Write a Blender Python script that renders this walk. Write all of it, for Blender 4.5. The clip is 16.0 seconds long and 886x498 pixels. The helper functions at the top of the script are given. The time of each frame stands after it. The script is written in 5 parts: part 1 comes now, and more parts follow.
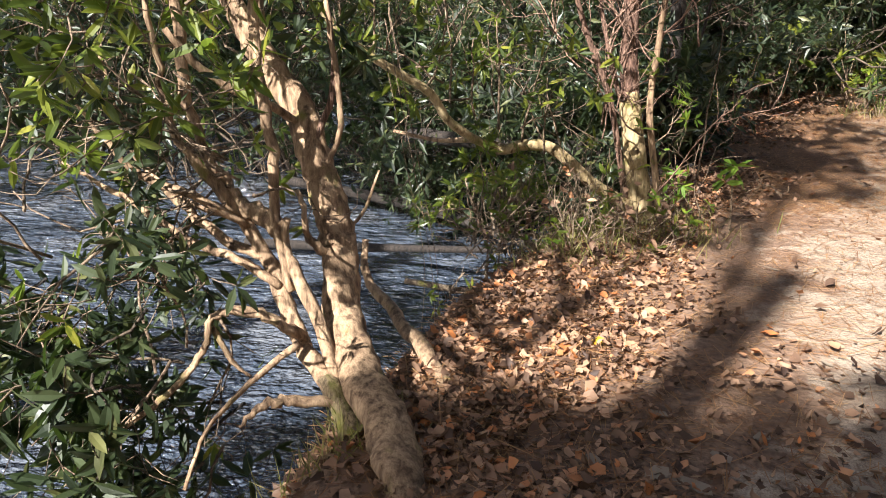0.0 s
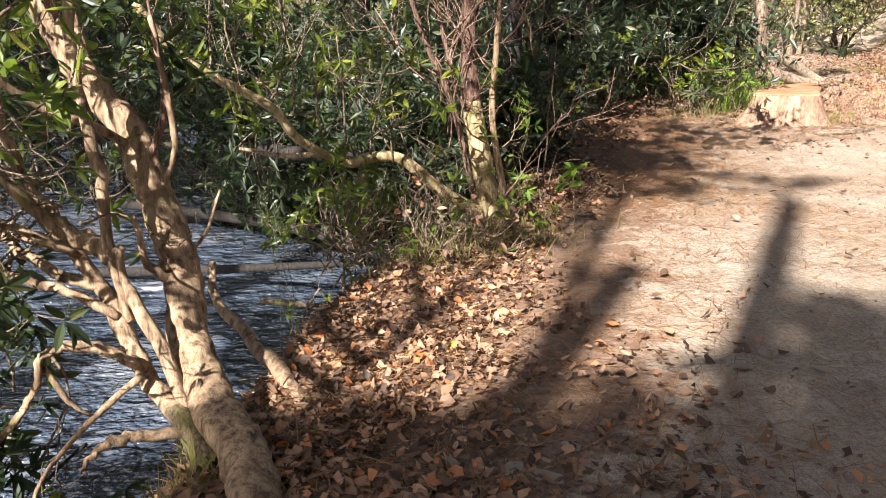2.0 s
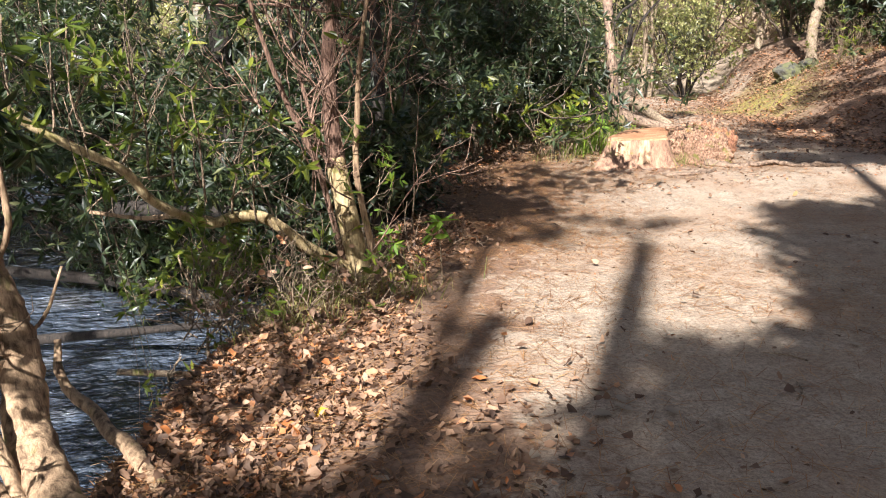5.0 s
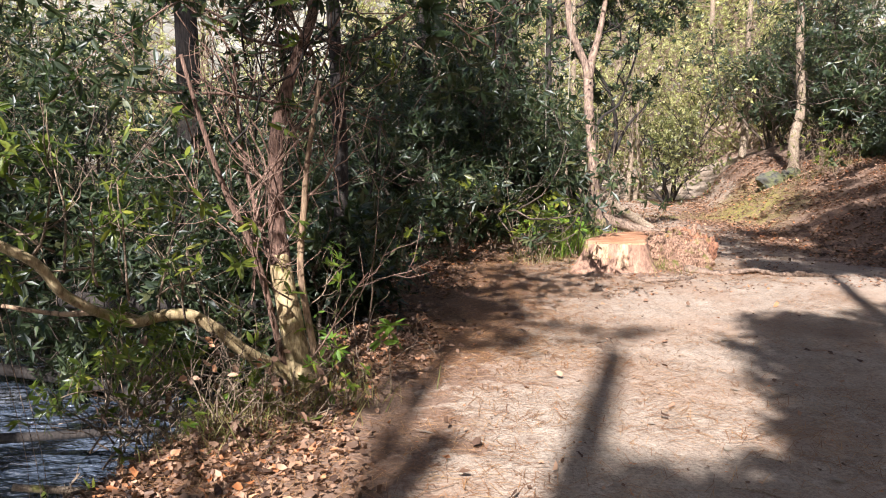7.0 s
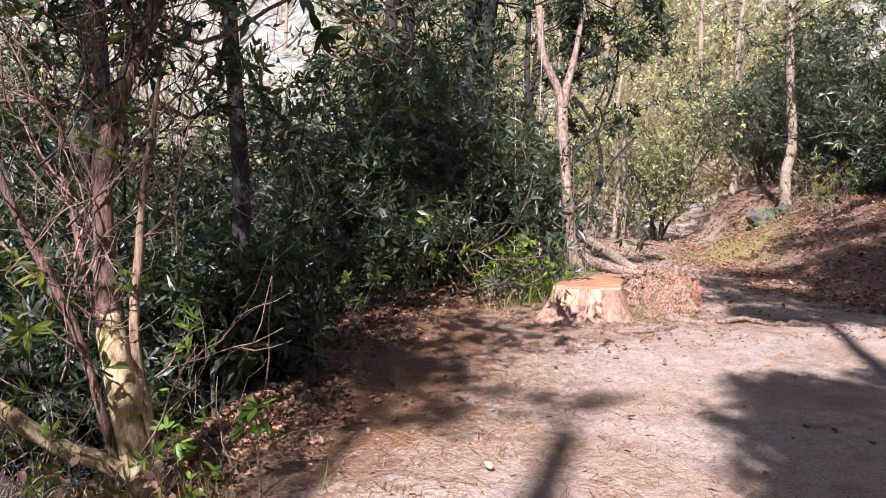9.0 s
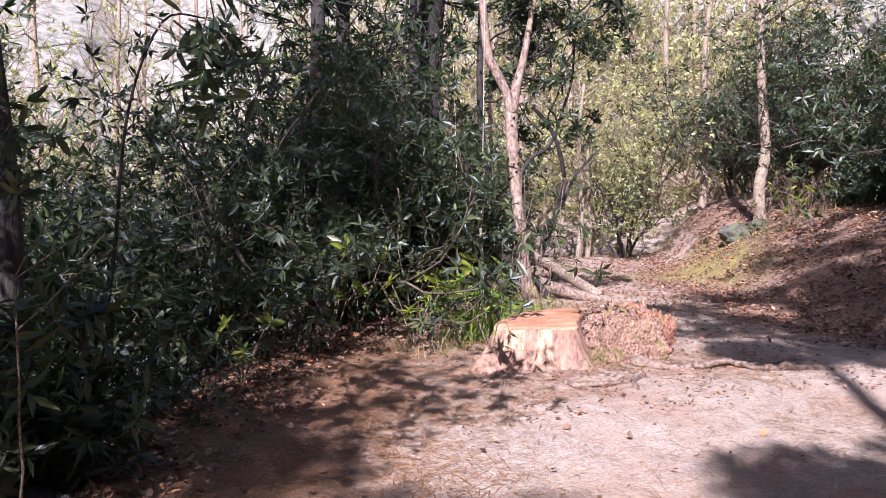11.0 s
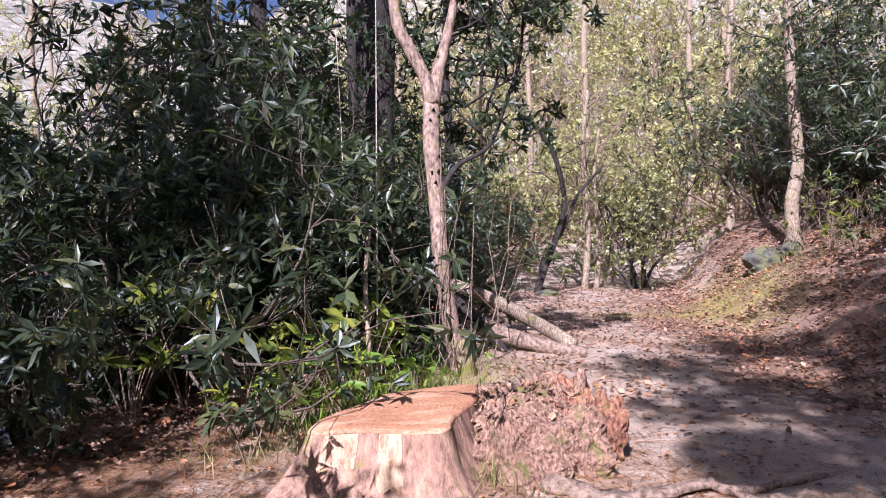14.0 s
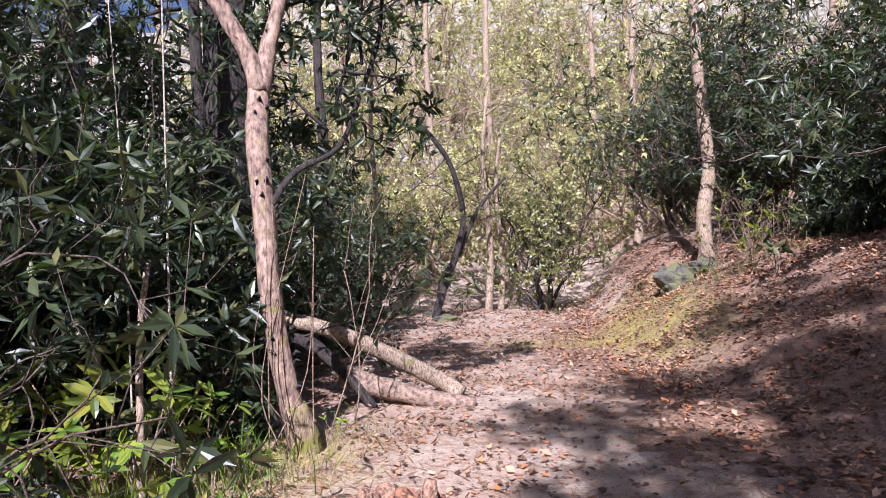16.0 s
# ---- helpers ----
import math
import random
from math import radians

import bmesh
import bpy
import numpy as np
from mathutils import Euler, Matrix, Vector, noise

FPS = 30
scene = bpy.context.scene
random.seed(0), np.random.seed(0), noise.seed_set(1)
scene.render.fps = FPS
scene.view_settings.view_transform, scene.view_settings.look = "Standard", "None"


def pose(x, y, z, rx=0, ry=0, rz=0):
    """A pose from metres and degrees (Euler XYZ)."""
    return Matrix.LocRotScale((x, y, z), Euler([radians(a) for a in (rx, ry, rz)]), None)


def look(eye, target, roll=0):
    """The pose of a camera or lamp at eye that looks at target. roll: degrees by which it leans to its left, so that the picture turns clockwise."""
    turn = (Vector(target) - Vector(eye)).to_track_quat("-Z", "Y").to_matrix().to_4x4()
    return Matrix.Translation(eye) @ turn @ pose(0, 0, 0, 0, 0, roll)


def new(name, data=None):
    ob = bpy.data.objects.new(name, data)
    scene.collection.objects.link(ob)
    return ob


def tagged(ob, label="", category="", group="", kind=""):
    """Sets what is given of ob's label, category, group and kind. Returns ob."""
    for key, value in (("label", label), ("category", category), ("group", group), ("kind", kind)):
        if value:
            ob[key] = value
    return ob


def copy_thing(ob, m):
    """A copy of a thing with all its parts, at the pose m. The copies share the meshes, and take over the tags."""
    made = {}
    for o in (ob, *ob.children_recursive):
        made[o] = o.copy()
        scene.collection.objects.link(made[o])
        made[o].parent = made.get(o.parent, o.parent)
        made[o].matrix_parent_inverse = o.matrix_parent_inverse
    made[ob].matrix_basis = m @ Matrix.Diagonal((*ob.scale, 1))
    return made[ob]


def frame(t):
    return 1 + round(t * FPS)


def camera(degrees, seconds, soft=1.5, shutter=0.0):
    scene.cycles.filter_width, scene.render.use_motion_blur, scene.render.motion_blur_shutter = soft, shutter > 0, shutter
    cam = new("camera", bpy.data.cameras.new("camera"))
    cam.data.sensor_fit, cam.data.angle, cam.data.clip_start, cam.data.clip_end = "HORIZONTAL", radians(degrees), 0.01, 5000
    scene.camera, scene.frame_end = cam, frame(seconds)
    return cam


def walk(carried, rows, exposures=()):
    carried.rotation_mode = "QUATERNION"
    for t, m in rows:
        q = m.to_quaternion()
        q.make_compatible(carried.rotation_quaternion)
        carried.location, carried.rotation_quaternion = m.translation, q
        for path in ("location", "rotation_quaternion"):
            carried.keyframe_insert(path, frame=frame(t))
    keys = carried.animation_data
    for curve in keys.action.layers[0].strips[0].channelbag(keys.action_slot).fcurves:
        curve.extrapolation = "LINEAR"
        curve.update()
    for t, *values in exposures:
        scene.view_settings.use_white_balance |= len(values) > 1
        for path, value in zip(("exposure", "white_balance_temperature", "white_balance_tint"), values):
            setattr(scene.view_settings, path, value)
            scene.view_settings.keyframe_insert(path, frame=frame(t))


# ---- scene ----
cam = camera(60.3, 16.0, soft=1.0)
PATH = [
    (0, (0.224, -0.097, 1.489), (0.115, 1.802, 0.871), -0.1),
    (0.5, (0.243, -0.098, 1.491), (0.219, 1.807, 0.882), -0.0),
    (1, (0.256, -0.099, 1.493), (0.322, 1.807, 0.891), -0.3),
    (1.5, (0.274, -0.108, 1.493), (0.43, 1.796, 0.899), -0.5),
    (2, (0.294, -0.112, 1.493), (0.534, 1.784, 0.902), -0.7),
    (2.5, (0.311, -0.115, 1.494), (0.633, 1.77, 0.907), -0.8),
    (3, (0.324, -0.111, 1.506), (0.718, 1.761, 0.921), -0.9),
    (5.5, (0.418, -0.103, 1.592), (0.992, 1.761, 1.152), -0.4),
    (6, (0.498, -0.072, 1.583), (1.082, 1.804, 1.207), 0.1),
    (6.5, (0.591, 0.007, 1.592), (1.181, 1.892, 1.279), 0.7),
    (7, (0.732, 0.179, 1.569), (1.32, 2.074, 1.323), 1.2),
    (7.5, (0.901, 0.329, 1.545), (1.487, 2.232, 1.35), 1.6),
    (8, (1.167, 0.56, 1.525), (1.748, 2.467, 1.364), 1.9),
    (8.5, (1.406, 0.778, 1.523), (1.981, 2.688, 1.371), 1.8),
    (9, (1.595, 1.138, 1.54), (2.197, 3.039, 1.389), 1.4),
    (9.5, (1.841, 1.432, 1.525), (2.498, 3.315, 1.377), 0.7),
    (9.7, (1.939, 1.584, 1.531), (2.628, 3.456, 1.388), 0.8),
    (11.8, (3.288, 3.247, 1.595), (3.899, 5.15, 1.513), 0.6),
    (12, (3.49, 3.414, 1.57), (4.058, 5.33, 1.494), 0.8),
    (12.5, (3.947, 3.83, 1.582), (4.447, 5.765, 1.51), 0.7),
    (13, (4.343, 4.178, 1.548), (4.828, 6.117, 1.489), 0.4),
    (13.5, (4.672, 4.519, 1.579), (5.186, 6.451, 1.528), 0.2),
    (14, (5.062, 4.872, 1.565), (5.633, 6.789, 1.528), -0.2),
    (14.5, (5.342, 5.285, 1.601), (5.972, 7.183, 1.573), -0.4),
    (15, (5.621, 5.643, 1.584), (6.304, 7.523, 1.571), -0.6),
    (15.5, (5.978, 6.053, 1.615), (6.715, 7.913, 1.613), -1.1),
    (16, (6.223, 6.488, 1.649), (7.003, 8.33, 1.651), -1.4),
]
walk(cam, [(t, look(eye, target, roll)) for t, eye, target, roll in PATH],
     exposures=[(0, 1.82, 5750, 9), (5.5, 1.64, 5650, 9), (9, 1.46, 5250, 24), (12, 1.54, 5100, 30), (14, 1.40, 5100, 30), (16, 1.38, 5150, 28)])

# ---- light ----
SUN_EL, SUN_DIR = radians(40), Vector((-0.56, -0.83, 0)).normalized()
world = bpy.data.worlds.new("sky")
scene.world = world
world.use_nodes = True
wn = world.node_tree.nodes
sky = wn.new("ShaderNodeTexSky")
sky.sky_type, sky.sun_disc = "NISHITA", False
sky.sun_elevation = SUN_EL
sky.dust_density = 4.0
sky.sun_rotation = math.atan2(SUN_DIR.x, SUN_DIR.y)
world.node_tree.links.new(sky.outputs[0], wn["Background"].inputs[0])
wn["Background"].inputs[1].default_value = 0.034
sun = new("sun", bpy.data.lights.new("sun", "SUN"))
sun.data.energy, sun.data.angle, sun.data.color = 5.0, radians(0.53), (1.0, 0.90, 0.76)
sun.matrix_world = look((SUN_DIR.x * 60, SUN_DIR.y * 60, 60 * math.tan(SUN_EL)), (0, 0, 0))


# ---- materials ----
def material(name, rough=0.7):
    m = bpy.data.materials.new(name)
    m.use_nodes = True
    nt = m.node_tree
    p = nt.nodes["Principled BSDF"]
    p.inputs["Roughness"].default_value = rough
    return m, nt, p


def node(nt, kind, **values):
    n = nt.nodes.new(kind)
    for k, v in values.items():
        n.inputs[k.replace("_", " ")].default_value = v
    return n


def ramp(nt, source, stops):
    r = nt.nodes.new("ShaderNodeValToRGB")
    el = r.color_ramp.elements
    while len(el) < len(stops):
        el.new(0.5)
    for e, (pos, col) in zip(el, stops):
        e.position, e.color = pos, (*col, 1)
    nt.links.new(source, r.inputs[0])
    return r.outputs[0]


def mix(nt, fac, a, b, mode="MIX"):
    m = nt.nodes.new("ShaderNodeMix")
    m.data_type, m.blend_type = "RGBA", mode
    for sock, v in ((m.inputs[0], fac), (m.inputs[6], a), (m.inputs[7], b)):
        if hasattr(v, "is_linked"):
            nt.links.new(v, sock)
        else:
            sock.default_value = v if not isinstance(v, tuple) else (*v, 1)
    return m.outputs[2]


def noise_tex(nt, scale, detail=4, stretch=None, coord="Object", rough=0.55):
    tc = nt.nodes.new("ShaderNodeTexCoord")
    n = node(nt, "ShaderNodeTexNoise", Scale=scale, Detail=detail, Roughness=rough)
    if stretch:
        mp = nt.nodes.new("ShaderNodeMapping")
        mp.inputs["Scale"].default_value = stretch
        nt.links.new(tc.outputs[coord], mp.inputs[0])
        nt.links.new(mp.outputs[0], n.inputs["Vector"])
    else:
        nt.links.new(tc.outputs[coord], n.inputs["Vector"])
    return n.outputs[0]


def bump(nt, p, height, strength=0.5, dist=0.02):
    b = node(nt, "ShaderNodeBump", Strength=strength, Distance=dist)
    nt.links.new(height, b.inputs["Height"])
    nt.links.new(b.outputs[0], p.inputs["Normal"])


def leaf_material(name, stops, rough=0.4, through_light=0.3, through_col=(0.25, 0.4, 0.05), shine=0.3):
    m, nt, p = material(name, rough)
    g = nt.nodes.new("ShaderNodeNewGeometry")
    col = ramp(nt, g.outputs["Random Per Island"], stops)
    col = mix(nt, 0.35, col, ramp(nt, noise_tex(nt, 25, 3), [(0.3, (0.5, 0.5, 0.45)), (0.7, (1, 1, 1))]), "MULTIPLY")
    nt.links.new(col, p.inputs["Base Color"])
    p.inputs["Specular IOR Level"].default_value = shine
    tr = nt.nodes.new("ShaderNodeBsdfTranslucent")
    nt.links.new(mix(nt, 0.6, col, through_col), tr.inputs[0])
    sh = nt.nodes.new("ShaderNodeMixShader")
    sh.inputs[0].default_value = through_light
    nt.links.new(p.outputs[0], sh.inputs[1])
    nt.links.new(tr.outputs[0], sh.inputs[2])
    nt.links.new(sh.outputs[0], nt.nodes["Material Output"].inputs[0])
    return m


def bark_material(name, dark, light, grain=(9, 9, 1.2), scale=5.0, moss=0.0, depth=0.02):
    m, nt, p = material(name, 0.85)
    fibre = noise_tex(nt, scale * 2, 6, grain, rough=0.65)
    broad = noise_tex(nt, 2.2, 3)
    col = ramp(nt, fibre, [(0.36, tuple(c * 0.6 for c in dark)), (0.5, tuple((a + b) / 2 for a, b in zip(dark, light))), (0.62, light)])
    col = mix(nt, ramp(nt, broad, [(0.45, (0, 0, 0)), (0.75, (0.45, 0.45, 0.45))]), col, dark)
    col = mix(nt, 0.5, col, ramp(nt, noise_tex(nt, 60, 4, (3, 3, 0.5)), [(0.35, (0.45, 0.42, 0.4)), (0.6, (1, 1, 1))]), "MULTIPLY")
    if moss:
        mn = ramp(nt, noise_tex(nt, 7, 5), [(0.62 - moss * 0.3, (0, 0, 0)), (0.75 - moss * 0.3, (1, 1, 1))])
        col = mix(nt, mn, col, (0.17, 0.16, 0.03))
    nt.links.new(col, p.inputs["Base Color"])
    bump(nt, p, fibre, 0.9, depth)
    return m


# dark rhododendron green, also put on laurel twigs to stand for shade
LEAF_DARK = leaf_material("rhododendron_and_shaded_leaf", [(0.0, (0.012, 0.020, 0.009)), (0.5, (0.030, 0.044, 0.018)), (0.85, (0.055, 0.072, 0.028)), (1.0, (0.13, 0.13, 0.045))], 0.43, 0.18, (0.14, 0.24, 0.03), 0.5)
# yellow-green of laurel, also used as sunlit colour on rhododendron sprouts
LEAF_LIT = leaf_material("laurel_and_sunlit_leaf", [(0.0, (0.04, 0.06, 0.012)), (0.5, (0.11, 0.145, 0.02)), (0.9, (0.21, 0.23, 0.03)), (1.0, (0.32, 0.29, 0.04))], 0.36, 0.38, (0.28, 0.40, 0.04), 0.5)
LEAF_FRESH = leaf_material("fresh_leaf", [(0.0, (0.10, 0.18, 0.03)), (0.6, (0.16, 0.26, 0.035)), (1.0, (0.30, 0.34, 0.04))], 0.4, 0.4, (0.35, 0.5, 0.05))
# far foliage: pale stops stand for sun and haze, dark ones for gaps
LEAF_FAR = leaf_material("hazy_sunlit_leaf", [(0.0, (0.06, 0.07, 0.022)), (0.3, (0.24, 0.25, 0.08)), (0.7, (0.54, 0.53, 0.20)), (1.0, (0.66, 0.60, 0.32))], 0.4, 0.42, (0.62, 0.62, 0.2), 0.5)
LEAF_OLIVE = leaf_material("olive_leaf", [(0.0, (0.04, 0.045, 0.018)), (0.5, (0.15, 0.155, 0.05)), (0.85, (0.32, 0.31, 0.11)), (1.0, (0.5, 0.46, 0.22))], 0.38, 0.3, (0.35, 0.4, 0.08), 0.5)
NEEDLE = leaf_material("conifer_spray", [(0.0, (0.015, 0.03, 0.012)), (1.0, (0.04, 0.065, 0.02))], 0.5, 0.1, (0.1, 0.15, 0.03))
LITTER = leaf_material("dry_leaf", [(0.0, (0.05, 0.03, 0.023)), (0.35, (0.16, 0.095, 0.062)), (0.6, (0.32, 0.19, 0.12)), (0.85, (0.48, 0.30, 0.19)), (1.0, (0.52, 0.19, 0.06))], 0.6, 0.15, (0.4, 0.2, 0.06))
LITTER_PALE = leaf_material("pale_dry_leaf", [(0.0, (0.24, 0.19, 0.145)), (1.0, (0.38, 0.31, 0.24))], 0.55, 0.15, (0.4, 0.3, 0.18))
STRAW = leaf_material("pine_straw", [(0.0, (0.15, 0.065, 0.03)), (0.6, (0.33, 0.165, 0.07)), (1.0, (0.46, 0.28, 0.13))], 0.6, 0.05, (0.4, 0.2, 0.06))
GRASS = leaf_material("grass_blade", [(0.0, (0.12, 0.14, 0.03)), (0.5, (0.24, 0.22, 0.07)), (1.0, (0.40, 0.33, 0.16))], 0.6, 0.3, (0.4, 0.4, 0.1))
BARK_TAN = bark_material("laurel_bark", (0.17, 0.10, 0.055), (0.52, 0.36, 0.22), (4, 4, 0.7), 4, 0.05, 0.012)
BARK_MOSSY = bark_material("mossy_laurel_bark", (0.13, 0.09, 0.05), (0.42, 0.32, 0.19), (10, 10, 1.0), 4, 0.48)
BARK_RED = bark_material("reddish_bark", (0.10, 0.05, 0.035), (0.36, 0.22, 0.15), (10, 10, 1.0), 5)
BARK_PALE = bark_material("pale_bark", (0.15, 0.10, 0.065), (0.46, 0.36, 0.25), (7, 7, 2), 5, 0.12)
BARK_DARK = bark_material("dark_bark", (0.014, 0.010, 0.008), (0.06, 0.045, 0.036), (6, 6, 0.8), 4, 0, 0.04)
BARK_FLAKING = bark_material("flaking_pink_bark", (0.13, 0.08, 0.06), (0.40, 0.28, 0.20), (3, 3, 1.3), 4, 0.10, 0.02)
BARK_UPPER = bark_material("upper_reddish_bark", (0.09, 0.045, 0.032), (0.34, 0.20, 0.14), (8, 8, 1.2), 5, 0.0, 0.03)
PALE_WOOD = bark_material("fresh_split_wood", (0.36, 0.20, 0.11), (0.60, 0.41, 0.26), (5, 5, 0.6), 3, 0.0, 0.015)
TWIG = bark_material("twig_bark", (0.13, 0.08, 0.05), (0.40, 0.30, 0.20), (3, 3, 3), 8)
TWIG_RED = bark_material("reddish_twig", (0.16, 0.09, 0.06), (0.44, 0.28, 0.20), (3, 3, 3), 8)
TWIG_DARK = bark_material("dark_twig", (0.035, 0.025, 0.018), (0.20, 0.145, 0.10), (3, 3, 3), 8)
BARK_YELLOW = bark_material("yellow_tan_bark", (0.34, 0.24, 0.11), (0.58, 0.45, 0.25), (4, 4, 1.5), 4, 0.15, 0.01)
TWIG_PALE = bark_material("pale_twig", (0.35, 0.29, 0.22), (0.60, 0.54, 0.44), (3, 3, 3), 8)
ROOT = bark_material("root_bark", (0.12, 0.075, 0.05), (0.34, 0.24, 0.17), (3, 3, 3), 4)


def ground_material():
    m, nt, p = material("forest_floor", 0.95)
    at = nt.nodes.new("ShaderNodeAttribute")
    at.attribute_name = "cover"
    sep = nt.nodes.new("ShaderNodeSeparateColor")
    nt.links.new(at.outputs["Color"], sep.inputs[0])
    fine, mid, broad = noise_tex(nt, 38, 6), noise_tex(nt, 6, 5), noise_tex(nt, 0.9, 4)
    streak = noise_tex(nt, 30, 4, (1.0, 6.0, 1.0))
    dirt = ramp(nt, mid, [(0.3, (0.34, 0.265, 0.20)), (0.5, (0.42, 0.335, 0.255)), (0.72, (0.50, 0.41, 0.32))])
    dirt = mix(nt, 0.55, dirt, ramp(nt, fine, [(0.35, (0.40, 0.36, 0.33)), (0.6, (1, 1, 1))]), "MULTIPLY")
    dirt = mix(nt, 0.6, dirt, ramp(nt, noise_tex(nt, 140, 3), [(0.36, (0.4, 0.36, 0.33)), (0.55, (1, 1, 1))]), "MULTIPLY")
    dirt = mix(nt, ramp(nt, broad, [(0.45, (0, 0, 0)), (0.68, (0.6, 0.6, 0.6))]), dirt, (0.29, 0.19, 0.125))
    dirt = mix(nt, ramp(nt, streak, [(0.55, (0, 0, 0)), (0.75, (0.45, 0.45, 0.45))]), dirt, (0.33, 0.18, 0.09))
    duff = ramp(nt, fine, [(0.3, (0.06, 0.036, 0.026)), (0.5, (0.18, 0.115, 0.078)), (0.7, (0.32, 0.20, 0.135))])
    duff = mix(nt, ramp(nt, broad, [(0.4, (0, 0, 0)), (0.65, (0.6, 0.6, 0.6))]), duff, (0.24, 0.145, 0.09))
    moss = ramp(nt, fine, [(0.3, (0.10, 0.09, 0.02)), (0.7, (0.46, 0.39, 0.08))])
    mud = ramp(nt, mid, [(0.3, (0.06, 0.045, 0.035)), (0.7, (0.2, 0.16, 0.12))])
    ragged = nt.nodes.new("ShaderNodeMath")
    ragged.operation = "MULTIPLY_ADD"
    nt.links.new(mid, ragged.inputs[0])
    ragged.inputs[1].default_value = 1.1
    nt.links.new(sep.outputs[0], ragged.inputs[2])
    col = mix(nt, ramp(nt, ragged.outputs[0], [(0.85, (0, 0, 0)), (1.25 / 1.3, (1, 1, 1))]), duff, dirt)
    ragged2 = nt.nodes.new("ShaderNodeMath")
    ragged2.operation = "MULTIPLY"
    nt.links.new(ramp(nt, mid, [(0.38, (0, 0, 0)), (0.55, (1, 1, 1))]), ragged2.inputs[0])
    nt.links.new(sep.outputs[1], ragged2.inputs[1])
    col = mix(nt, ragged2.outputs[0], col, moss)
    col = mix(nt, sep.outputs[2], col, mud)
    # grey woodland cover, paled to stand for bright haze on far slopes
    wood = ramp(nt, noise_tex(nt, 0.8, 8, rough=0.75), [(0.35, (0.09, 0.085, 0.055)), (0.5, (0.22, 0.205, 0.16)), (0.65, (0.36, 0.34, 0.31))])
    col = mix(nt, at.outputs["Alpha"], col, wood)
    nt.links.new(col, p.inputs["Base Color"])
    bump(nt, p, fine, 0.7, 0.02)
    return m


GROUND = ground_material()


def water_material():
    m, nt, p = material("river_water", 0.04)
    # blue-grey in the base colour stands in for reflected sky
    sky_tint = ramp(nt, noise_tex(nt, 1.2, 4), [(0.35, (0.018, 0.023, 0.032)), (0.52, (0.06, 0.075, 0.105)), (0.72, (0.16, 0.165, 0.18))])
    nt.links.new(sky_tint, p.inputs["Base Color"])
    p.inputs["IOR"].default_value = 1.8
    p.inputs["Specular IOR Level"].default_value = 1.0
    swell = mix(nt, 0.16, noise_tex(nt, 4.5, 3, (1.0, 1.6, 1.0)), noise_tex(nt, 19, 3, (1.0, 1.5, 1.0)))
    bump(nt, p, swell, 1.0, 0.30)
    return m


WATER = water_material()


def cut_wood_material():
    m, nt, p = material("cut_wood", 0.75)
    tc = nt.nodes.new("ShaderNodeTexCoord")
    w = node(nt, "ShaderNodeTexWave", Scale=11.0, Distortion=5.0, Detail=4.0)
    w.wave_type, w.rings_direction = "RINGS", "Z"
    nt.links.new(tc.outputs["Object"], w.inputs[0])
    col = ramp(nt, w.outputs[1], [(0.2, (0.36, 0.165, 0.078)), (0.8, (0.42, 0.215, 0.11))])
    col = mix(nt, ramp(nt, noise_tex(nt, 5, 5), [(0.4, (0, 0, 0)), (0.75, (0.7, 0.7, 0.7))]), col, (0.26, 0.12, 0.055))
    col = mix(nt, ramp(nt, noise_tex(nt, 2.6, 5, (1, 2.5, 1)), [(0.5, (0, 0, 0)), (0.7, (0.75, 0.75, 0.75))]), col, (0.55, 0.36, 0.22))
    col = mix(nt, 0.6, col, ramp(nt, noise_tex(nt, 45, 5), [(0.36, (0.5, 0.45, 0.4)), (0.55, (1, 1, 1))]), "MULTIPLY")
    nt.links.new(col, p.inputs["Base Color"])
    bump(nt, p, noise_tex(nt, 30, 4), 0.6, 0.015)
    return m


CUT = cut_wood_material()
STUMP_SIDE = bark_material("weathered_stump_wood", (0.19, 0.10, 0.065), (0.42, 0.255, 0.165), (3.0, 3.0, 0.7), 3, 0.12, 0.02)
ROTTEN = bark_material("rotten_wood", (0.17, 0.085, 0.05), (0.60, 0.37, 0.24), (4, 4, 2), 6, 0.22, 0.06)

ROTTEN_RED = bark_material("red_rotten_wood", (0.13, 0.05, 0.03), (0.56, 0.27, 0.14), (4, 4, 1.2), 5, 0.1, 0.05)


def rock_material():
    m, nt, p = material("mossy_rock", 0.9)
    col = ramp(nt, noise_tex(nt, 6, 6), [(0.35, (0.03, 0.03, 0.024)), (0.65, (0.11, 0.10, 0.085))])
    col = mix(nt, ramp(nt, noise_tex(nt, 3, 5), [(0.4, (0, 0, 0)), (0.52, (1, 1, 1))]), col, (0.10, 0.10, 0.045))
    nt.links.new(col, p.inputs["Base Color"])
    bump(nt, p, noise_tex(nt, 14, 6), 0.7, 0.03)
    return m


ROCK = rock_material()


# ---- mesh tools ----
def rng_of(seed):
    return np.random.default_rng(seed)


def mesh_object(name, verts, faces, mat, parent=None, label="", smooth=True, kind=""):
    me = bpy.data.meshes.new(name)
    me.from_pydata(verts if isinstance(verts, list) else verts.tolist(), [], faces if isinstance(faces, list) else faces.tolist())
    me.materials.append(mat)
    if smooth:
        me.shade_smooth()
    ob = new(name, me)
    if parent:
        ob.parent = parent
    tagged(ob, label=label, kind=kind)
    return ob


def thing(name, label, category, at=(0, 0, 0), group="", kind=""):
    ob = new(name)
    ob.empty_display_size = 0.2
    ob.location = at
    return tagged(ob, label, category, group, kind)


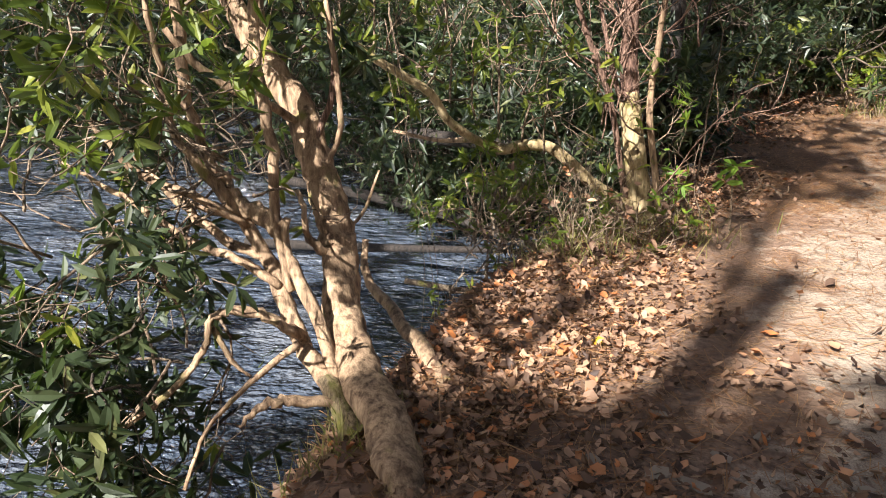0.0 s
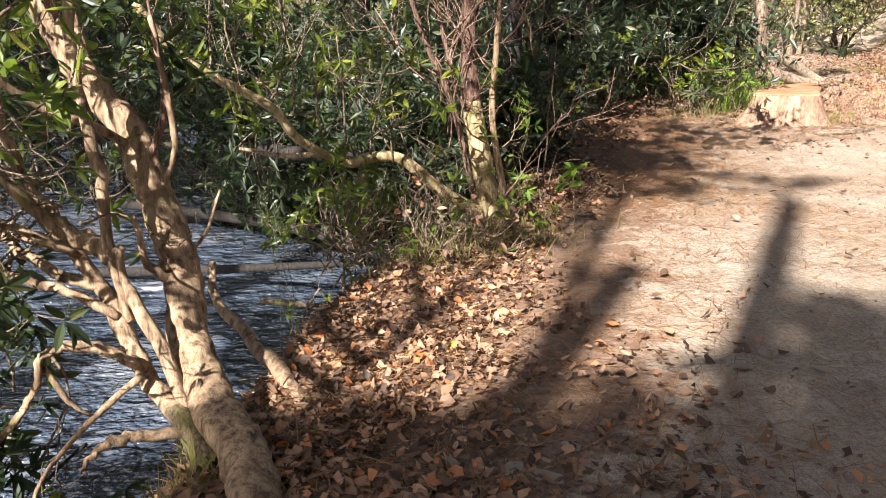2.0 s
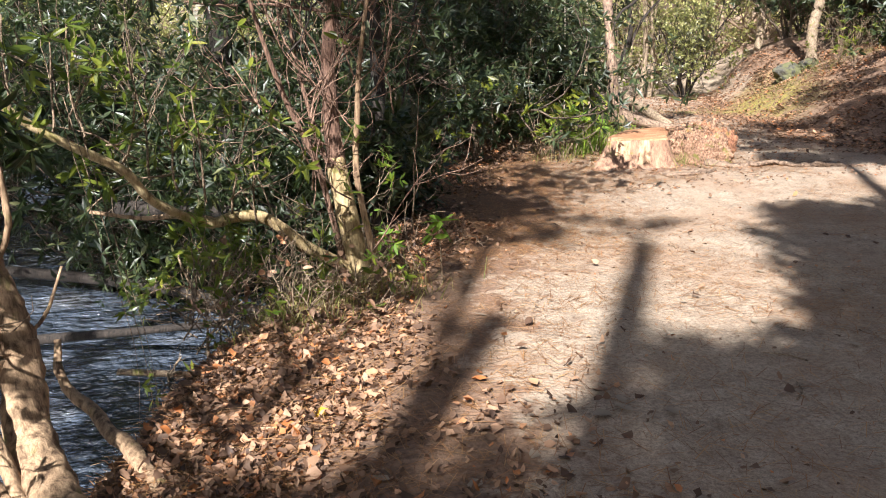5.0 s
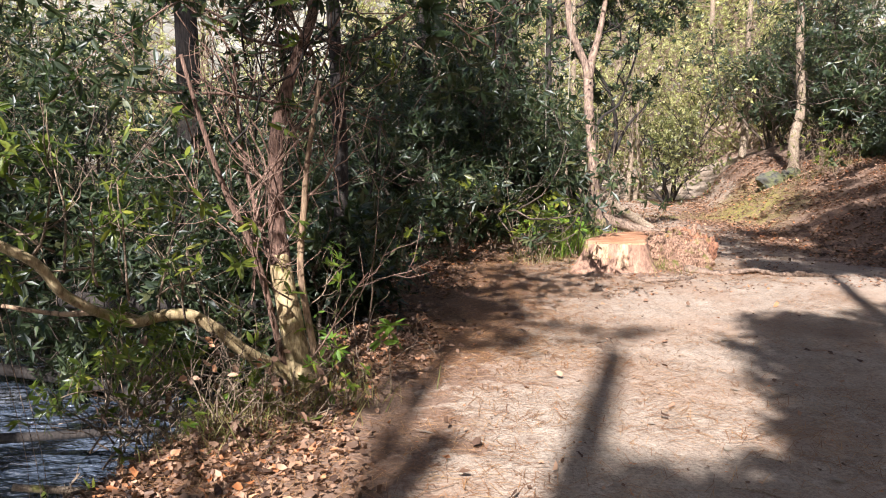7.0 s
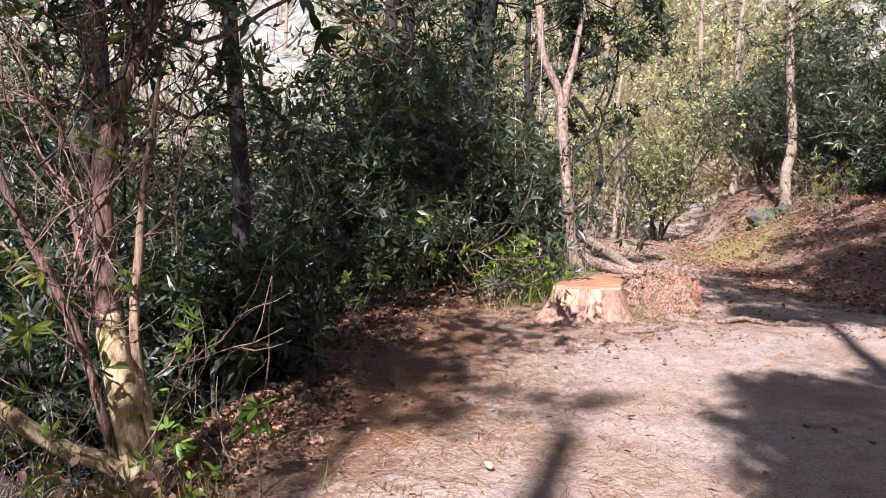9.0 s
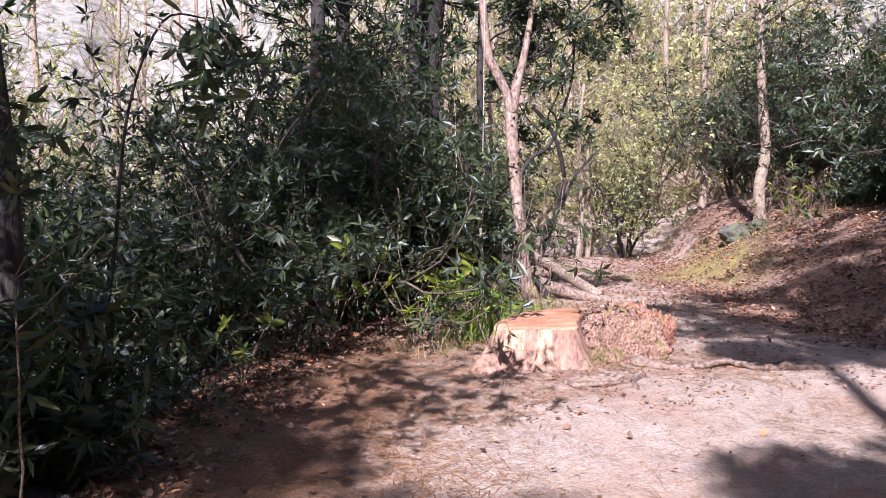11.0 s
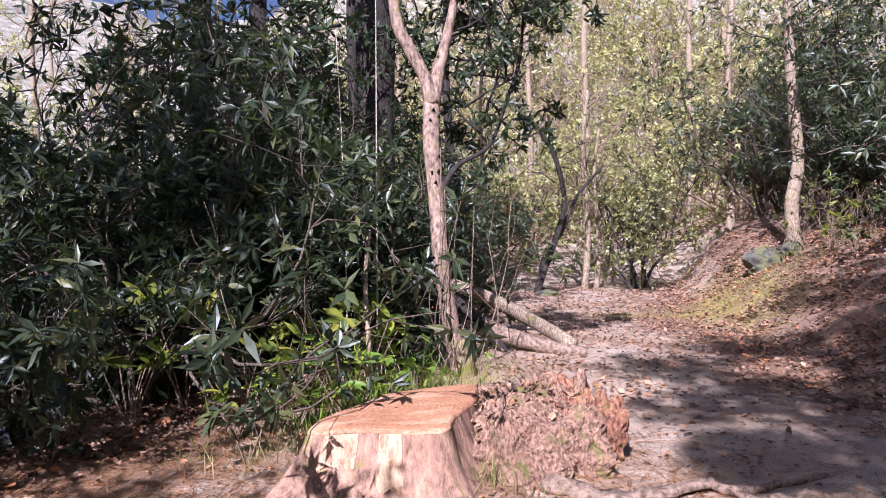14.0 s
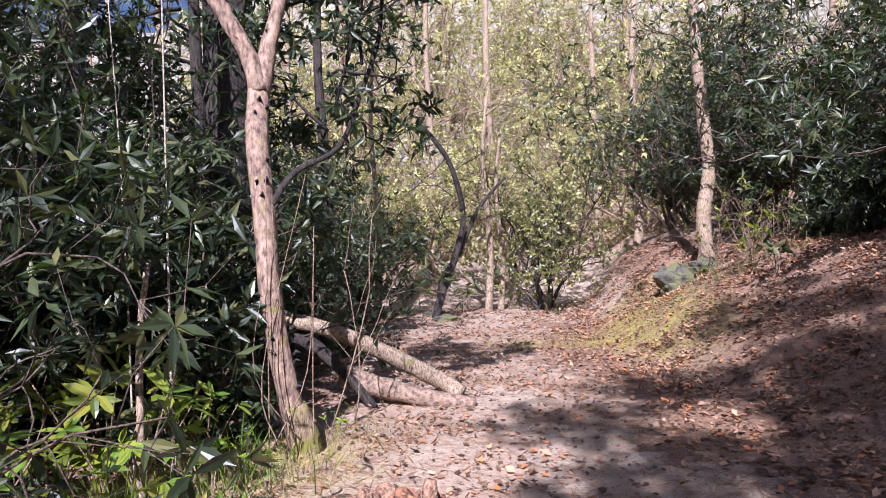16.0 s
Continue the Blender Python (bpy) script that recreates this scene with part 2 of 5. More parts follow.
def curve_points(pts, steps=5):
    """A smooth line through the points."""
    p = [np.array(q, float) for q in pts]
    p = [2 * p[0] - p[1], *p, 2 * p[-1] - p[-2]]
    out = []
    for a, b, c, d in zip(p, p[1:], p[2:], p[3:]):
        for i in range(steps):
            t = i / steps
            out.append(0.5 * (2 * b + (c - a) * t + (2 * a - 5 * b + 4 * c - d) * t * t + (3 * b - a - 3 * c + d) * t ** 3))
    out.append(p[-2])
    return np.array(out)


def add_tube(verts, faces, pts, r0, r1, sides=8, rng=None, lump=0.0, flare=0.0):
    """Adds a tapered, capped tube along pts to the lists."""
    pts = np.asarray(pts, float)
    n = len(pts)
    tan = np.gradient(pts, axis=0)
    tan /= np.linalg.norm(tan, axis=1)[:, None] + 1e-9
    ref = np.array([0.31, 0.83, 0.11]) if abs(tan[0][2]) > 0.5 else np.array([0.1, 0.05, 1.0])
    u = np.cross(tan, ref)
    u /= np.linalg.norm(u, axis=1)[:, None] + 1e-9
    v = np.cross(tan, u)
    t = np.linspace(0, 1, n)
    r = r0 + (r1 - r0) * t
    if flare:
        r = r * (1 + flare * np.exp(-t * 14))
    ang = np.linspace(0, 2 * np.pi, sides, endpoint=False)
    rr = np.repeat(r[:, None], sides, 1)
    if rng is not None and lump:
        rr = rr * (1 + lump * (rng.random((n, sides)) - 0.5) + lump * 0.8 * np.sin(ang * 2 + rng.random() * 6 + t[:, None] * 5))
    ring = pts[:, None] + rr[..., None] * (np.cos(ang)[None, :, None] * u[:, None] + np.sin(ang)[None, :, None] * v[:, None])
    o = len(verts)
    verts.extend(ring.reshape(-1, 3).tolist())
    for i in range(n - 1):
        a, b = o + i * sides, o + (i + 1) * sides
        for j in range(sides):
            k = (j + 1) % sides
            faces.append((a + j, b + j, b + k, a + k))
    faces.append(tuple(o + j for j in range(sides)))
    faces.append(tuple(o + (n - 1) * sides + j for j in reversed(range(sides))))


def tube_object(name, pts, r0, r1, mat, parent=None, label="", sides=10, steps=5, lump=0.12, flare=0.0, seed=1, wobble=0.0):
    rng = rng_of(seed)
    line = curve_points(pts, steps)
    if wobble:
        line = line + rng.normal(0, wobble, line.shape)
    vs, fs = [], []
    add_tube(vs, fs, line, r0, r1, sides, rng, lump, flare)
    return mesh_object(name, vs, fs, mat, parent, label)


# leaf outlines: along, across, lift
RHODO = (np.array([[0, 0, 0], [.3, -.5, .10], [.3, 0, 0], [.3, .5, .10], [.7, -.45, .04], [.7, 0, -.06], [.7, .45, .04], [1, 0, -.2]]),
         [(0, 2, 1), (0, 3, 2), (1, 2, 5, 4), (2, 3, 6, 5), (4, 5, 7), (5, 6, 7)])
SIMPLE = (np.array([[0, 0, 0], [.45, -.5, .1], [.45, .5, .1], [1, 0, -.1]]), [(0, 2, 1), (1, 2, 3)])
CURLED = (np.array([[0, 0, .1], [.2, -.32, .2], [.3, .05, 0], [.28, .5, .08], [.62, -.5, .12], [.6, .0, -.05], [.75, .28, .25], [1, -.12, .3]]), RHODO[1])
MIDDLE = (np.array([[0, 0, 0], [.45, -.5, .12], [.5, 0, 0], [.45, .5, .12], [1, 0, -.15]]), [(0, 2, 1), (0, 3, 2), (1, 2, 4), (2, 3, 4)])
FLAKE = (np.array([[0, .05, .1], [.3, -.5, .25], [.55, .05, 0], [.5, .5, .15], [1, -.1, .3]]), [(0, 2, 1), (0, 3, 2), (1, 2, 4), (2, 3, 4)])
DRY = (np.array([[0, 0, .05], [.25, -.5, .3], [.3, 0, 0], [.3, .45, .12], [.75, -.4, .1], [.7, .05, .06], [.7, .5, .35], [1, 0, .25]]), RHODO[1])
BLADE = (np.array([[0, -.5, 0], [0, .5, 0], [.5, .4, .35], [.5, -.4, .35], [1, 0, .45]]), [(0, 1, 2, 3), (3, 2, 4)])
NEEDLES = (np.array([[0, -.5, 0], [0, .5, 0], [1, .5, 0.0], [1, -.5, 0.0]]), [(0, 1, 2, 3)])


def unit(a):
    return a / (np.linalg.norm(a, axis=-1, keepdims=True) + 1e-9)


def leaf_arrays(shape, pos, way, up, length, width, lift=None, ragged=0.0):
    """Vertices and faces of many leaves."""
    tpl, fc = shape
    way = unit(way)
    side = unit(np.cross(up, way))
    nor = np.cross(way, side)
    n = len(pos)
    length, width = np.broadcast_to(length, n)[:, None, None], np.broadcast_to(width, n)[:, None, None]
    lift = width if lift is None else np.broadcast_to(lift, n)[:, None, None]
    v = pos[:, None] + tpl[None, :, :1] * length * way[:, None] + tpl[None, :, 1:2] * width * side[:, None] + tpl[None, :, 2:] * lift * nor[:, None]
    k = len(tpl)
    if ragged:
        v = v + rng_of(n).normal(0, 1, v.shape) * ragged * length
    faces = [tuple(o + i for i in f) for o in range(0, n * k, k) for f in fc]
    return v.reshape(-1, 3), faces


def whorls(tips, ways, rng, leaves=(5, 9), size=(0.09, 0.14), slim=0.25, droop=0.25, shape=RHODO):
    """Rosettes of long leaves at branch tips."""
    tips, ways = np.asarray(tips, float), unit(np.asarray(ways, float))
    count = rng.integers(leaves[0], leaves[1] + 1, len(tips))
    idx = np.repeat(np.arange(len(tips)), count)
    n = len(idx)
    d = ways[idx]
    ref = np.where(np.abs(d[:, 2:]) > 0.9, np.array([[1.0, 0, 0]]), np.array([[0, 0, 1.0]]))
    a = unit(np.cross(d, ref))
    b = np.cross(d, a)
    ph = rng.random(n) * 2 * np.pi
    open_ = np.radians(rng.uniform(45, 105, n))
    way = np.cos(open_)[:, None] * d + np.sin(open_)[:, None] * (np.cos(ph)[:, None] * a + np.sin(ph)[:, None] * b)
    way[:, 2] -= droop * rng.random(n)
    up = unit(d + rng.normal(0, 0.35, (n, 3)))
    L = rng.uniform(*size, n)
    return leaf_arrays(shape, tips[idx] + rng.normal(0, 0.008, (n, 3)), way, up, L, L * slim * rng.uniform(0.8, 1.2, n))


def grow(rng, p, d, length, r, level, tubes, tips, kids=(3, 5), wander=0.25, rise=0.08, shrink=0.62):
    """A branch with its side branches; collects tubes and leaf tips."""
    n = 6
    pts = [np.array(p, float)]
    d = unit(np.array(d, float))
    ds = [d]
    for i in range(n):
        d = unit(d + rng.normal(0, wander, 3) + (0, 0, rise))
        pts.append(pts[-1] + d * length / n)
        ds.append(d)
    tubes.append((level, pts, r, r * 0.45))
    if level == 0:
        tips.append((pts[-1], ds[-1]))
        if rng.random() < 0.5:
            tips.append((pts[-3], unit(ds[-3] + rng.normal(0, 0.7, 3))))
        return
    for k in range(rng.integers(kids[0], kids[1] + 1)):
        i = int(rng.integers(2, n + 1))
        dd = unit(ds[i] + rng.normal(0, 0.65, 3))
        grow(rng, pts[i], dd, length * shrink * rng.uniform(0.7, 1.2), max(r * 0.5, 0.003), level - 1, tubes, tips, kids, wander, rise, shrink)
    tips.append((pts[-1], ds[-1]))


def shrub(name, label, category, seed, height, stems, leaf_mat, bark, leaf_size=(0.09, 0.15), slim=0.24, leaves=(5, 9), spread=0.55,
          level=3, kids=(3, 4), r=0.03, shape=MIDDLE, group="", twigs_bare=0.0, at=(0, 0, 0), low=0.0):
    """An evergreen shrub: stems, branch work and foliage."""
    rng = rng_of(seed)
    root = thing(name, label, category, at, group)
    tips, small = [], ([], [])
    for s in range(stems):
        a = rng.random() * 6.28
        d = np.array([math.cos(a) * spread * rng.uniform(0.3, 1.3), math.sin(a) * spread * rng.uniform(0.3, 1.3), rng.uniform(0.6 - low, 1)])
        tubes = []
        grow(rng, (math.cos(a) * 0.1, math.sin(a) * 0.1, -0.1), d, height * rng.uniform(0.45, 0.75), r * rng.uniform(0.7, 1.3), level, tubes, tips, kids)
        for lv, pts, r0, r1 in tubes:
            if lv == level:
                vs, fs = [], []
                add_tube(vs, fs, curve_points(pts, 3), r0 * 1.15, r1, 7, rng, 0.15)
                mesh_object("stem", vs, fs, bark, root)
            else:
                add_tube(small[0], small[1], pts if lv else pts[::3], r0, r1, 4 if lv else 3)
    wood = mesh_object("branch_work", *small, bark, root, kind="stuff")
    keep = [t for t in tips if rng.random() >= twigs_bare]
    v, f = whorls([t[0] for t in keep], [t[1] for t in keep], rng, leaves, leaf_size, slim, shape=shape)
    mesh_object("foliage", v, f, leaf_mat, wood, smooth=False, kind="stuff")
    return root


# ---- the lie of the land ----
BANK = [(-11, -40), (-10, -12), (-6.0, -4), (-0.85, -0.3), (-0.28, 1.8), (0.0, 2.7), (0.35, 3.8), (1.0, 5.0), (1.9, 6.3), (2.7, 8.5), (3.5, 10.0), (4.3, 11.6), (5.6, 13.5), (7.2, 17), (9.5, 22), (10.5, 30), (10, 60), (6, 260)]
HILL = [(13, -60), (11.5, -6), (10.6, 2), (10.2, 6), (10.6, 10), (11.8, 13.2), (12.7, 16), (15.0, 20), (17.2, 24), (19.5, 27), (24, 34), (40, 60), (120, 260)]


def side_distance(x, y, line):
    """Distance to a line, positive on its left."""
    best = np.full(x.shape, 1e9)
    sign = np.ones(x.shape)
    for (ax, ay), (bx, by) in zip(line, line[1:]):
        dx, dy = bx - ax, by - ay
        t = np.clip(((x - ax) * dx + (y - ay) * dy) / (dx * dx + dy * dy), 0, 1)
        d = np.hypot(x - ax - t * dx, y - ay - t * dy)
        s = np.sign(dx * (y - ay) - dy * (x - ax))
        near = d < best
        best, sign = np.where(near, d, best), np.where(near, s, sign)
    return best * sign


def ease(a, b, v):
    t = np.clip((v - a) / (b - a), 0, 1)
    return t * t * (3 - 2 * t)


def waves(x, y, scale):
    return (np.sin(x * scale + 1.3 * np.sin(y * scale * 0.7)) + np.sin(y * scale * 1.17 + 1.7 * np.sin(x * scale * 0.53 + 2)) + np.sin((x + y) * scale * 1.9 + 0.7) * 0.5) / 2.5


def land(x, y):
    """Height of the ground."""
    x, y = np.asarray(x, float), np.asarray(y, float)
    left, right = side_distance(x, y, BANK), -side_distance(x, y, HILL)
    z = 0.05 * ease(5, 9, y) + 0.012 * waves(x, y, 2.3) + 0.006 * waves(x, y, 7.1)
    z = z + 0.12 * ease(11.0, 13, y) * ease(-4.0, -1.0, left) * (1 - ease(14, 19, y))
    z = z + 0.07 * np.exp(-((x - 6.6) ** 2 / 0.9 + (y - 9.6) ** 2 / 0.5))
    soft = ease(6, 12, y)
    drop = ease(0, 1.3 + 1.6 * soft, left)
    z = z - 1.45 * drop + 0.05 * waves(x, y, 4) * drop
    far = ease(11.5, 15.5, left)
    z = z + far * 2.0 + np.clip(left - 14, 0, 60) * 0.10
    rise = np.clip(right, 0, None)
    z = z + np.where(rise < 3, 0.50 * rise * ease(-0.2, 1.4, rise), 1.5 + 0.16 * (rise - 3)) + 0.06 * waves(x, y, 1.7) * ease(0, 1, rise)
    z = z + 0.6 * ease(0.3, 2.0, rise) * ease(19, 22, y) * (1 - ease(30, 36, y))
    r = np.hypot(x - 10, y - 14)
    # left slope raised until its pale cover hides the blue sky
    z = z + (0.62 * np.clip(r - 28, 0, 80) * ease(6, 20, x - 0.05 * y) + 0.56 * np.clip(r - 45, 0, 62) * (1 - ease(6, 20, x - 0.05 * y))) * ease(-10, 15, y)
    z = z + 0.9 * ease(25, 31, y) * ease(-1, 3, x - 12) * (1 - ease(0, 3, rise))
    return z


def ground_z(x, y):
    return float(land(np.array([x]), np.array([y]))[0])


def axis(parts):
    out = []
    for a, b, step in parts:
        out.extend(np.arange(a, b, step).tolist())
    return np.array(out + [parts[-1][1]])


def moss_bank(x, y):
    # yellow-green moss cushions on the sunlit foot of the slope
    return sum(0.95 * np.exp(-((x - mx) ** 2 + (y - my) ** 2) / r) for mx, my, r in ((13.6, 16.0, 0.35), (14.3, 17.6, 0.5), (13.3, 17.0, 0.2), (12.3, 17.6, 0.2)))


def build_ground():
    xs = axis([(-260, -60, 20), (-60, -16, 2), (-16, -2, 0.35), (-2, 12, 0.09), (12, 22, 0.25), (22, 60, 1.5), (60, 260, 20)])
    ys = axis([(-120, -20, 10), (-20, 0, 0.8), (0, 14, 0.09), (14, 30, 0.22), (30, 70, 1.2), (70, 260, 19)])
    gx, gy = np.meshgrid(xs, ys)
    z = land(gx, gy)
    rng = rng_of(5)
    z = z + rng.normal(0, 0.004, z.shape)
    nx, ny = len(xs), len(ys)
    verts = np.stack([gx, gy, z], -1).reshape(-1, 3)
    i = (np.arange(ny - 1)[:, None] * nx + np.arange(nx - 1)[None]).ravel()
    faces = np.stack([i, i + 1, i + nx + 1, i + nx], -1)
    ob = mesh_object("ground", verts, faces, GROUND, kind="structure", label="packed dirt trail with leaf litter, moss and river bank")
    left, right = side_distance(gx, gy, BANK), -side_distance(gx, gy, HILL)
    wob = 0.35 * waves(gx, gy, 1.3) + 0.2 * waves(gx, gy, 3.7)
    path = ease(0.6, 2.6, -left + wob) * ease(-0.3, 1.6, -right + wob) * (1 - 0.45 * ease(9, 12, gy))
    path = path * (1 - 0.7 * ease(11, 13, gy) * (1 - ease(0.8, 2.2, -left)))
    path = np.where(gy > 26, np.maximum(path, 0.9 * ease(-1, 0, 3 - np.abs(gx - 19)) * ease(26, 28, gy)), path)
    climb = np.abs(side_distance(gx, gy, [(15.6, 20.5), (17.6, 24.0), (20.5, 28.5), (24, 33)]))
    path = np.maximum(path, (1 - ease(0.5, 1.1, climb)) * ease(19, 21, gy) * (1 - ease(33, 35, gy)))
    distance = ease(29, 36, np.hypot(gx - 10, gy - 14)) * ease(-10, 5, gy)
    path = path * (1 - 0.85 * np.exp(-((gx - 6.3) ** 2 / 1.6 + (gy - 9.1) ** 2 / 0.8)))
    moss = 0.6 * ease(0.1, 0.5, right) * (1 - ease(1.3, 2.0, right)) * ease(13, 15, gy) * (1 - ease(19, 21, gy)) + 0.7 * np.exp(-((gx - 7.3) ** 2 + (gy - 12.2) ** 2) / 0.5) + moss_bank(gx, gy)
    mud = ease(0.3, 0.9, left) * (1 - ease(13, 15, left))
    ca = ob.data.color_attributes.new("cover", "FLOAT_COLOR", "POINT")
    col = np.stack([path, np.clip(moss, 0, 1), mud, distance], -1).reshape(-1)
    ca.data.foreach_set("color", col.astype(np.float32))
    tagged(ob, category="ground")


build_ground()

# river surface between its banks
wv, wf = [], []
mid = curve_points([(-11, -60), (-7, -5), (-5.5, 5), (-2.5, 12), (1, 20), (3, 34), (2, 60)], 6)
for i, (mx, my) in enumerate(mid):
    for s in (-1, -0.5, 0, 0.5, 1):
        wv.append((mx + s * 10.5, my, -0.9))
for i in range(len(mid) - 1):
    for j in range(4):
        wf.append((i * 5 + j, i * 5 + j + 1, i * 5 + j + 6, i * 5 + j + 5))
tagged(mesh_object("water", wv, wf, WATER, label="shallow river, rippled water, blue sky reflection partly put into its base colour", kind="structure"), category="river")


# ---- leaning laurel at the river's edge ----
laurel = thing("mountain_laurel", "leaning multi-stemmed laurel with twisted tan bark", "tree", (-0.1, 2.2, 0))


def limb(name, pts, r0, r1, mat, parent, **kw):
    """A limb given in world places, under a thing that stands at its base."""
    o = parent.matrix_basis.translation
    return tube_object(name, [(x - o.x, y - o.y, z - o.z) for x, y, z in pts], r0, r1, mat, parent, **kw)


limb("trunk", [(0.02, 1.86, -0.2), (-0.03, 2.0, 0.0), (-0.09, 2.2, 0.08), (-0.23, 2.45, 0.17), (-0.33, 2.65, 0.31), (-0.36, 2.8, 0.52), (-0.40, 2.85, 0.69), (-0.46, 2.9, 0.87), (-0.52, 2.95, 1.05), (-0.64, 3.0, 1.22), (-0.74, 3.05, 1.37), (-0.82, 3.1, 1.54), (-0.9, 3.2, 2.0)], 0.085, 0.04, BARK_TAN, laurel, sides=16, steps=7, lump=0.20, seed=3, wobble=0.004)
limb("mossy_stem", [(-0.20, 2.08, -0.4), (-0.23, 2.18, -0.14), (-0.26, 2.33, 0.0), (-0.36, 2.44, 0.15)], 0.065, 0.042, BARK_MOSSY, laurel, label="moss-covered stem base", lump=0.3, seed=4)
for k, (pts, r0, r1, m) in enumerate([
        ([(-0.56, 2.95, 1.08), (-0.67, 3.05, 1.30), (-0.71, 3.10, 1.50), (-0.72, 3.2, 2.0)], 0.032, 0.024, BARK_TAN),
        ([(-0.25, 2.35, 0.0), (-0.31, 2.40, 0.10), (-0.45, 2.50, 0.23), (-0.55, 2.60, 0.42), (-0.69, 2.70, 0.66), (-0.81, 2.70, 0.82), (-0.93, 2.70, 0.99), (-0.97, 2.70, 1.20), (-1.00, 2.70, 1.5)], 0.036, 0.012, BARK_TAN),
        ([(-0.54, 2.62, 0.68), (-0.69, 2.70, 0.73), (-0.79, 2.75, 0.81), (-0.90, 2.80, 0.99), (-0.94, 2.85, 1.18), (-0.98, 2.9, 1.5)], 0.034, 0.02, BARK_TAN),
        ([(-0.50, 2.55, 0.45), (-0.56, 2.62, 0.69), (-0.56, 2.65, 0.92), (-0.60, 2.70, 1.14), (-0.63, 2.75, 1.38), (-0.62, 2.8, 1.8)], 0.022, 0.016, BARK_TAN),
        ([(-0.46, 2.52, 0.28), (-0.49, 2.45, 0.34), (-0.58, 2.40, 0.42), (-0.69, 2.35, 0.45), (-0.73, 2.30, 0.42), (-0.75, 2.30, 0.34), (-0.82, 2.25, 0.24), (-0.92, 2.20, 0.15), (-1.05, 2.15, 0.06)], 0.022, 0.007, BARK_TAN),
        ([(0.12, 2.55, -0.08), (0.09, 2.62, -0.01), (-0.01, 2.85, 0.05), (-0.18, 3.10, 0.12), (-0.32, 3.30, 0.21), (-0.37, 3.40, 0.38)], 0.04, 0.016, BARK_TAN),
        ([(-0.28, 2.40, 0.06), (-0.42, 2.32, 0.12), (-0.50, 2.27, 0.14), (-0.57, 2.22, 0.13), (-0.61, 2.18, 0.08)], 0.024, 0.008, BARK_TAN),
        ([(-0.30, 2.42, 0.10), (-0.37, 2.50, 0.30), (-0.47, 2.55, 0.50), (-0.53, 2.60, 0.62), (-0.52, 2.62, 0.72)], 0.026, 0.014, BARK_TAN),
        ([(-0.55, 2.6, 0.45), (-0.72, 2.6, 0.56), (-0.90, 2.62, 0.62), (-1.15, 2.66, 0.78), (-1.4, 2.7, 0.9)], 0.020, 0.007, BARK_TAN),
        ([(-0.62, 2.66, 0.55), (-0.80, 2.72, 0.60), (-1.0, 2.78, 0.74), (-1.2, 2.85, 0.95), (-1.3, 2.9, 1.3)], 0.022, 0.008, BARK_TAN),
        ([(-0.69, 2.70, 0.66), (-0.86, 2.6, 0.80), (-1.06, 2.55, 0.92), (-1.2, 2.5, 1.15)], 0.018, 0.007, BARK_TAN),
        ([(-0.44, 2.88, 0.82), (-0.36, 2.9, 0.98), (-0.36, 2.92, 1.15), (-0.40, 2.95, 1.5)], 0.014, 0.008, BARK_TAN),
        ([(-0.52, 2.95, 1.02), (-0.62, 2.8, 1.12), (-0.78, 2.7, 1.22), (-0.9, 2.6, 1.4)], 0.022, 0.010, BARK_TAN),
        ([(-0.46, 2.45, 0.28), (-0.60, 2.3, 0.20), (-0.74, 2.2, 0.06), (-0.80, 2.1, -0.12)], 0.012, 0.006, BARK_TAN),
        ([(-0.38, 2.8, 0.58), (-0.28, 2.9, 0.66), (-0.22, 3.0, 0.82)], 0.008, 0.004, BARK_TAN),
        ([(-0.36, 2.78, 0.50), (-0.46, 2.72, 0.60), (-0.47, 2.70, 0.72), (-0.50, 2.72, 0.80)], 0.022, 0.008, BARK_TAN),
        ([(-0.73, 2.32, 0.40), (-0.66, 2.3, 0.28), (-0.60, 2.3, 0.22)], 0.010, 0.007, BARK_TAN),
        ([(-0.69, 2.72, 0.68), (-0.9, 2.75, 0.72), (-1.15, 2.8, 0.88)], 0.013, 0.006, BARK_TAN),
        ([(-0.46, 2.9, 0.95), (-0.38, 2.95, 1.2), (-0.42, 3.0, 1.6)], 0.014, 0.008, BARK_RED)]):
    limb("limb", pts, r0, r1, m, laurel, lump=0.26, seed=20 + k, steps=5, wobble=r0 * 0.16)


def twig_work(parent, starts, seed, length, level, leaf_mat, bark, bare=0.3, size=(0.07, 0.12), leaves=(4, 8), r=0.007, rise=0.05, kids=(2, 4), name="foliage", wander=0.25, slim=0.25):
    """Twigs and leaves growing out of given places."""
    rng = rng_of(seed)
    o = np.array(parent.matrix_basis.translation)
    vs, fs, tips = [], [], []
    for p, d in starts:
        tubes = []
        grow(rng, np.array(p) - o, d, length * rng.uniform(0.7, 1.3), r, level, tubes, tips, kids, wander, rise)
        for lv, pts, r0, r1 in tubes:
            add_tube(vs, fs, pts if lv or level < 2 else pts[::2], r0, max(r1, 0.0015), 4 if lv else 3)
    wood = mesh_object("twig_work", vs, fs, bark, parent, kind="stuff")
    keep = [t for t in tips if rng.random() >= bare]
    if keep and leaf_mat:
        v, f = whorls([t[0] for t in keep], [t[1] for t in keep], rng, leaves, size, slim)
        mesh_object(name, v, f, leaf_mat, wood, smooth=False, kind="stuff")


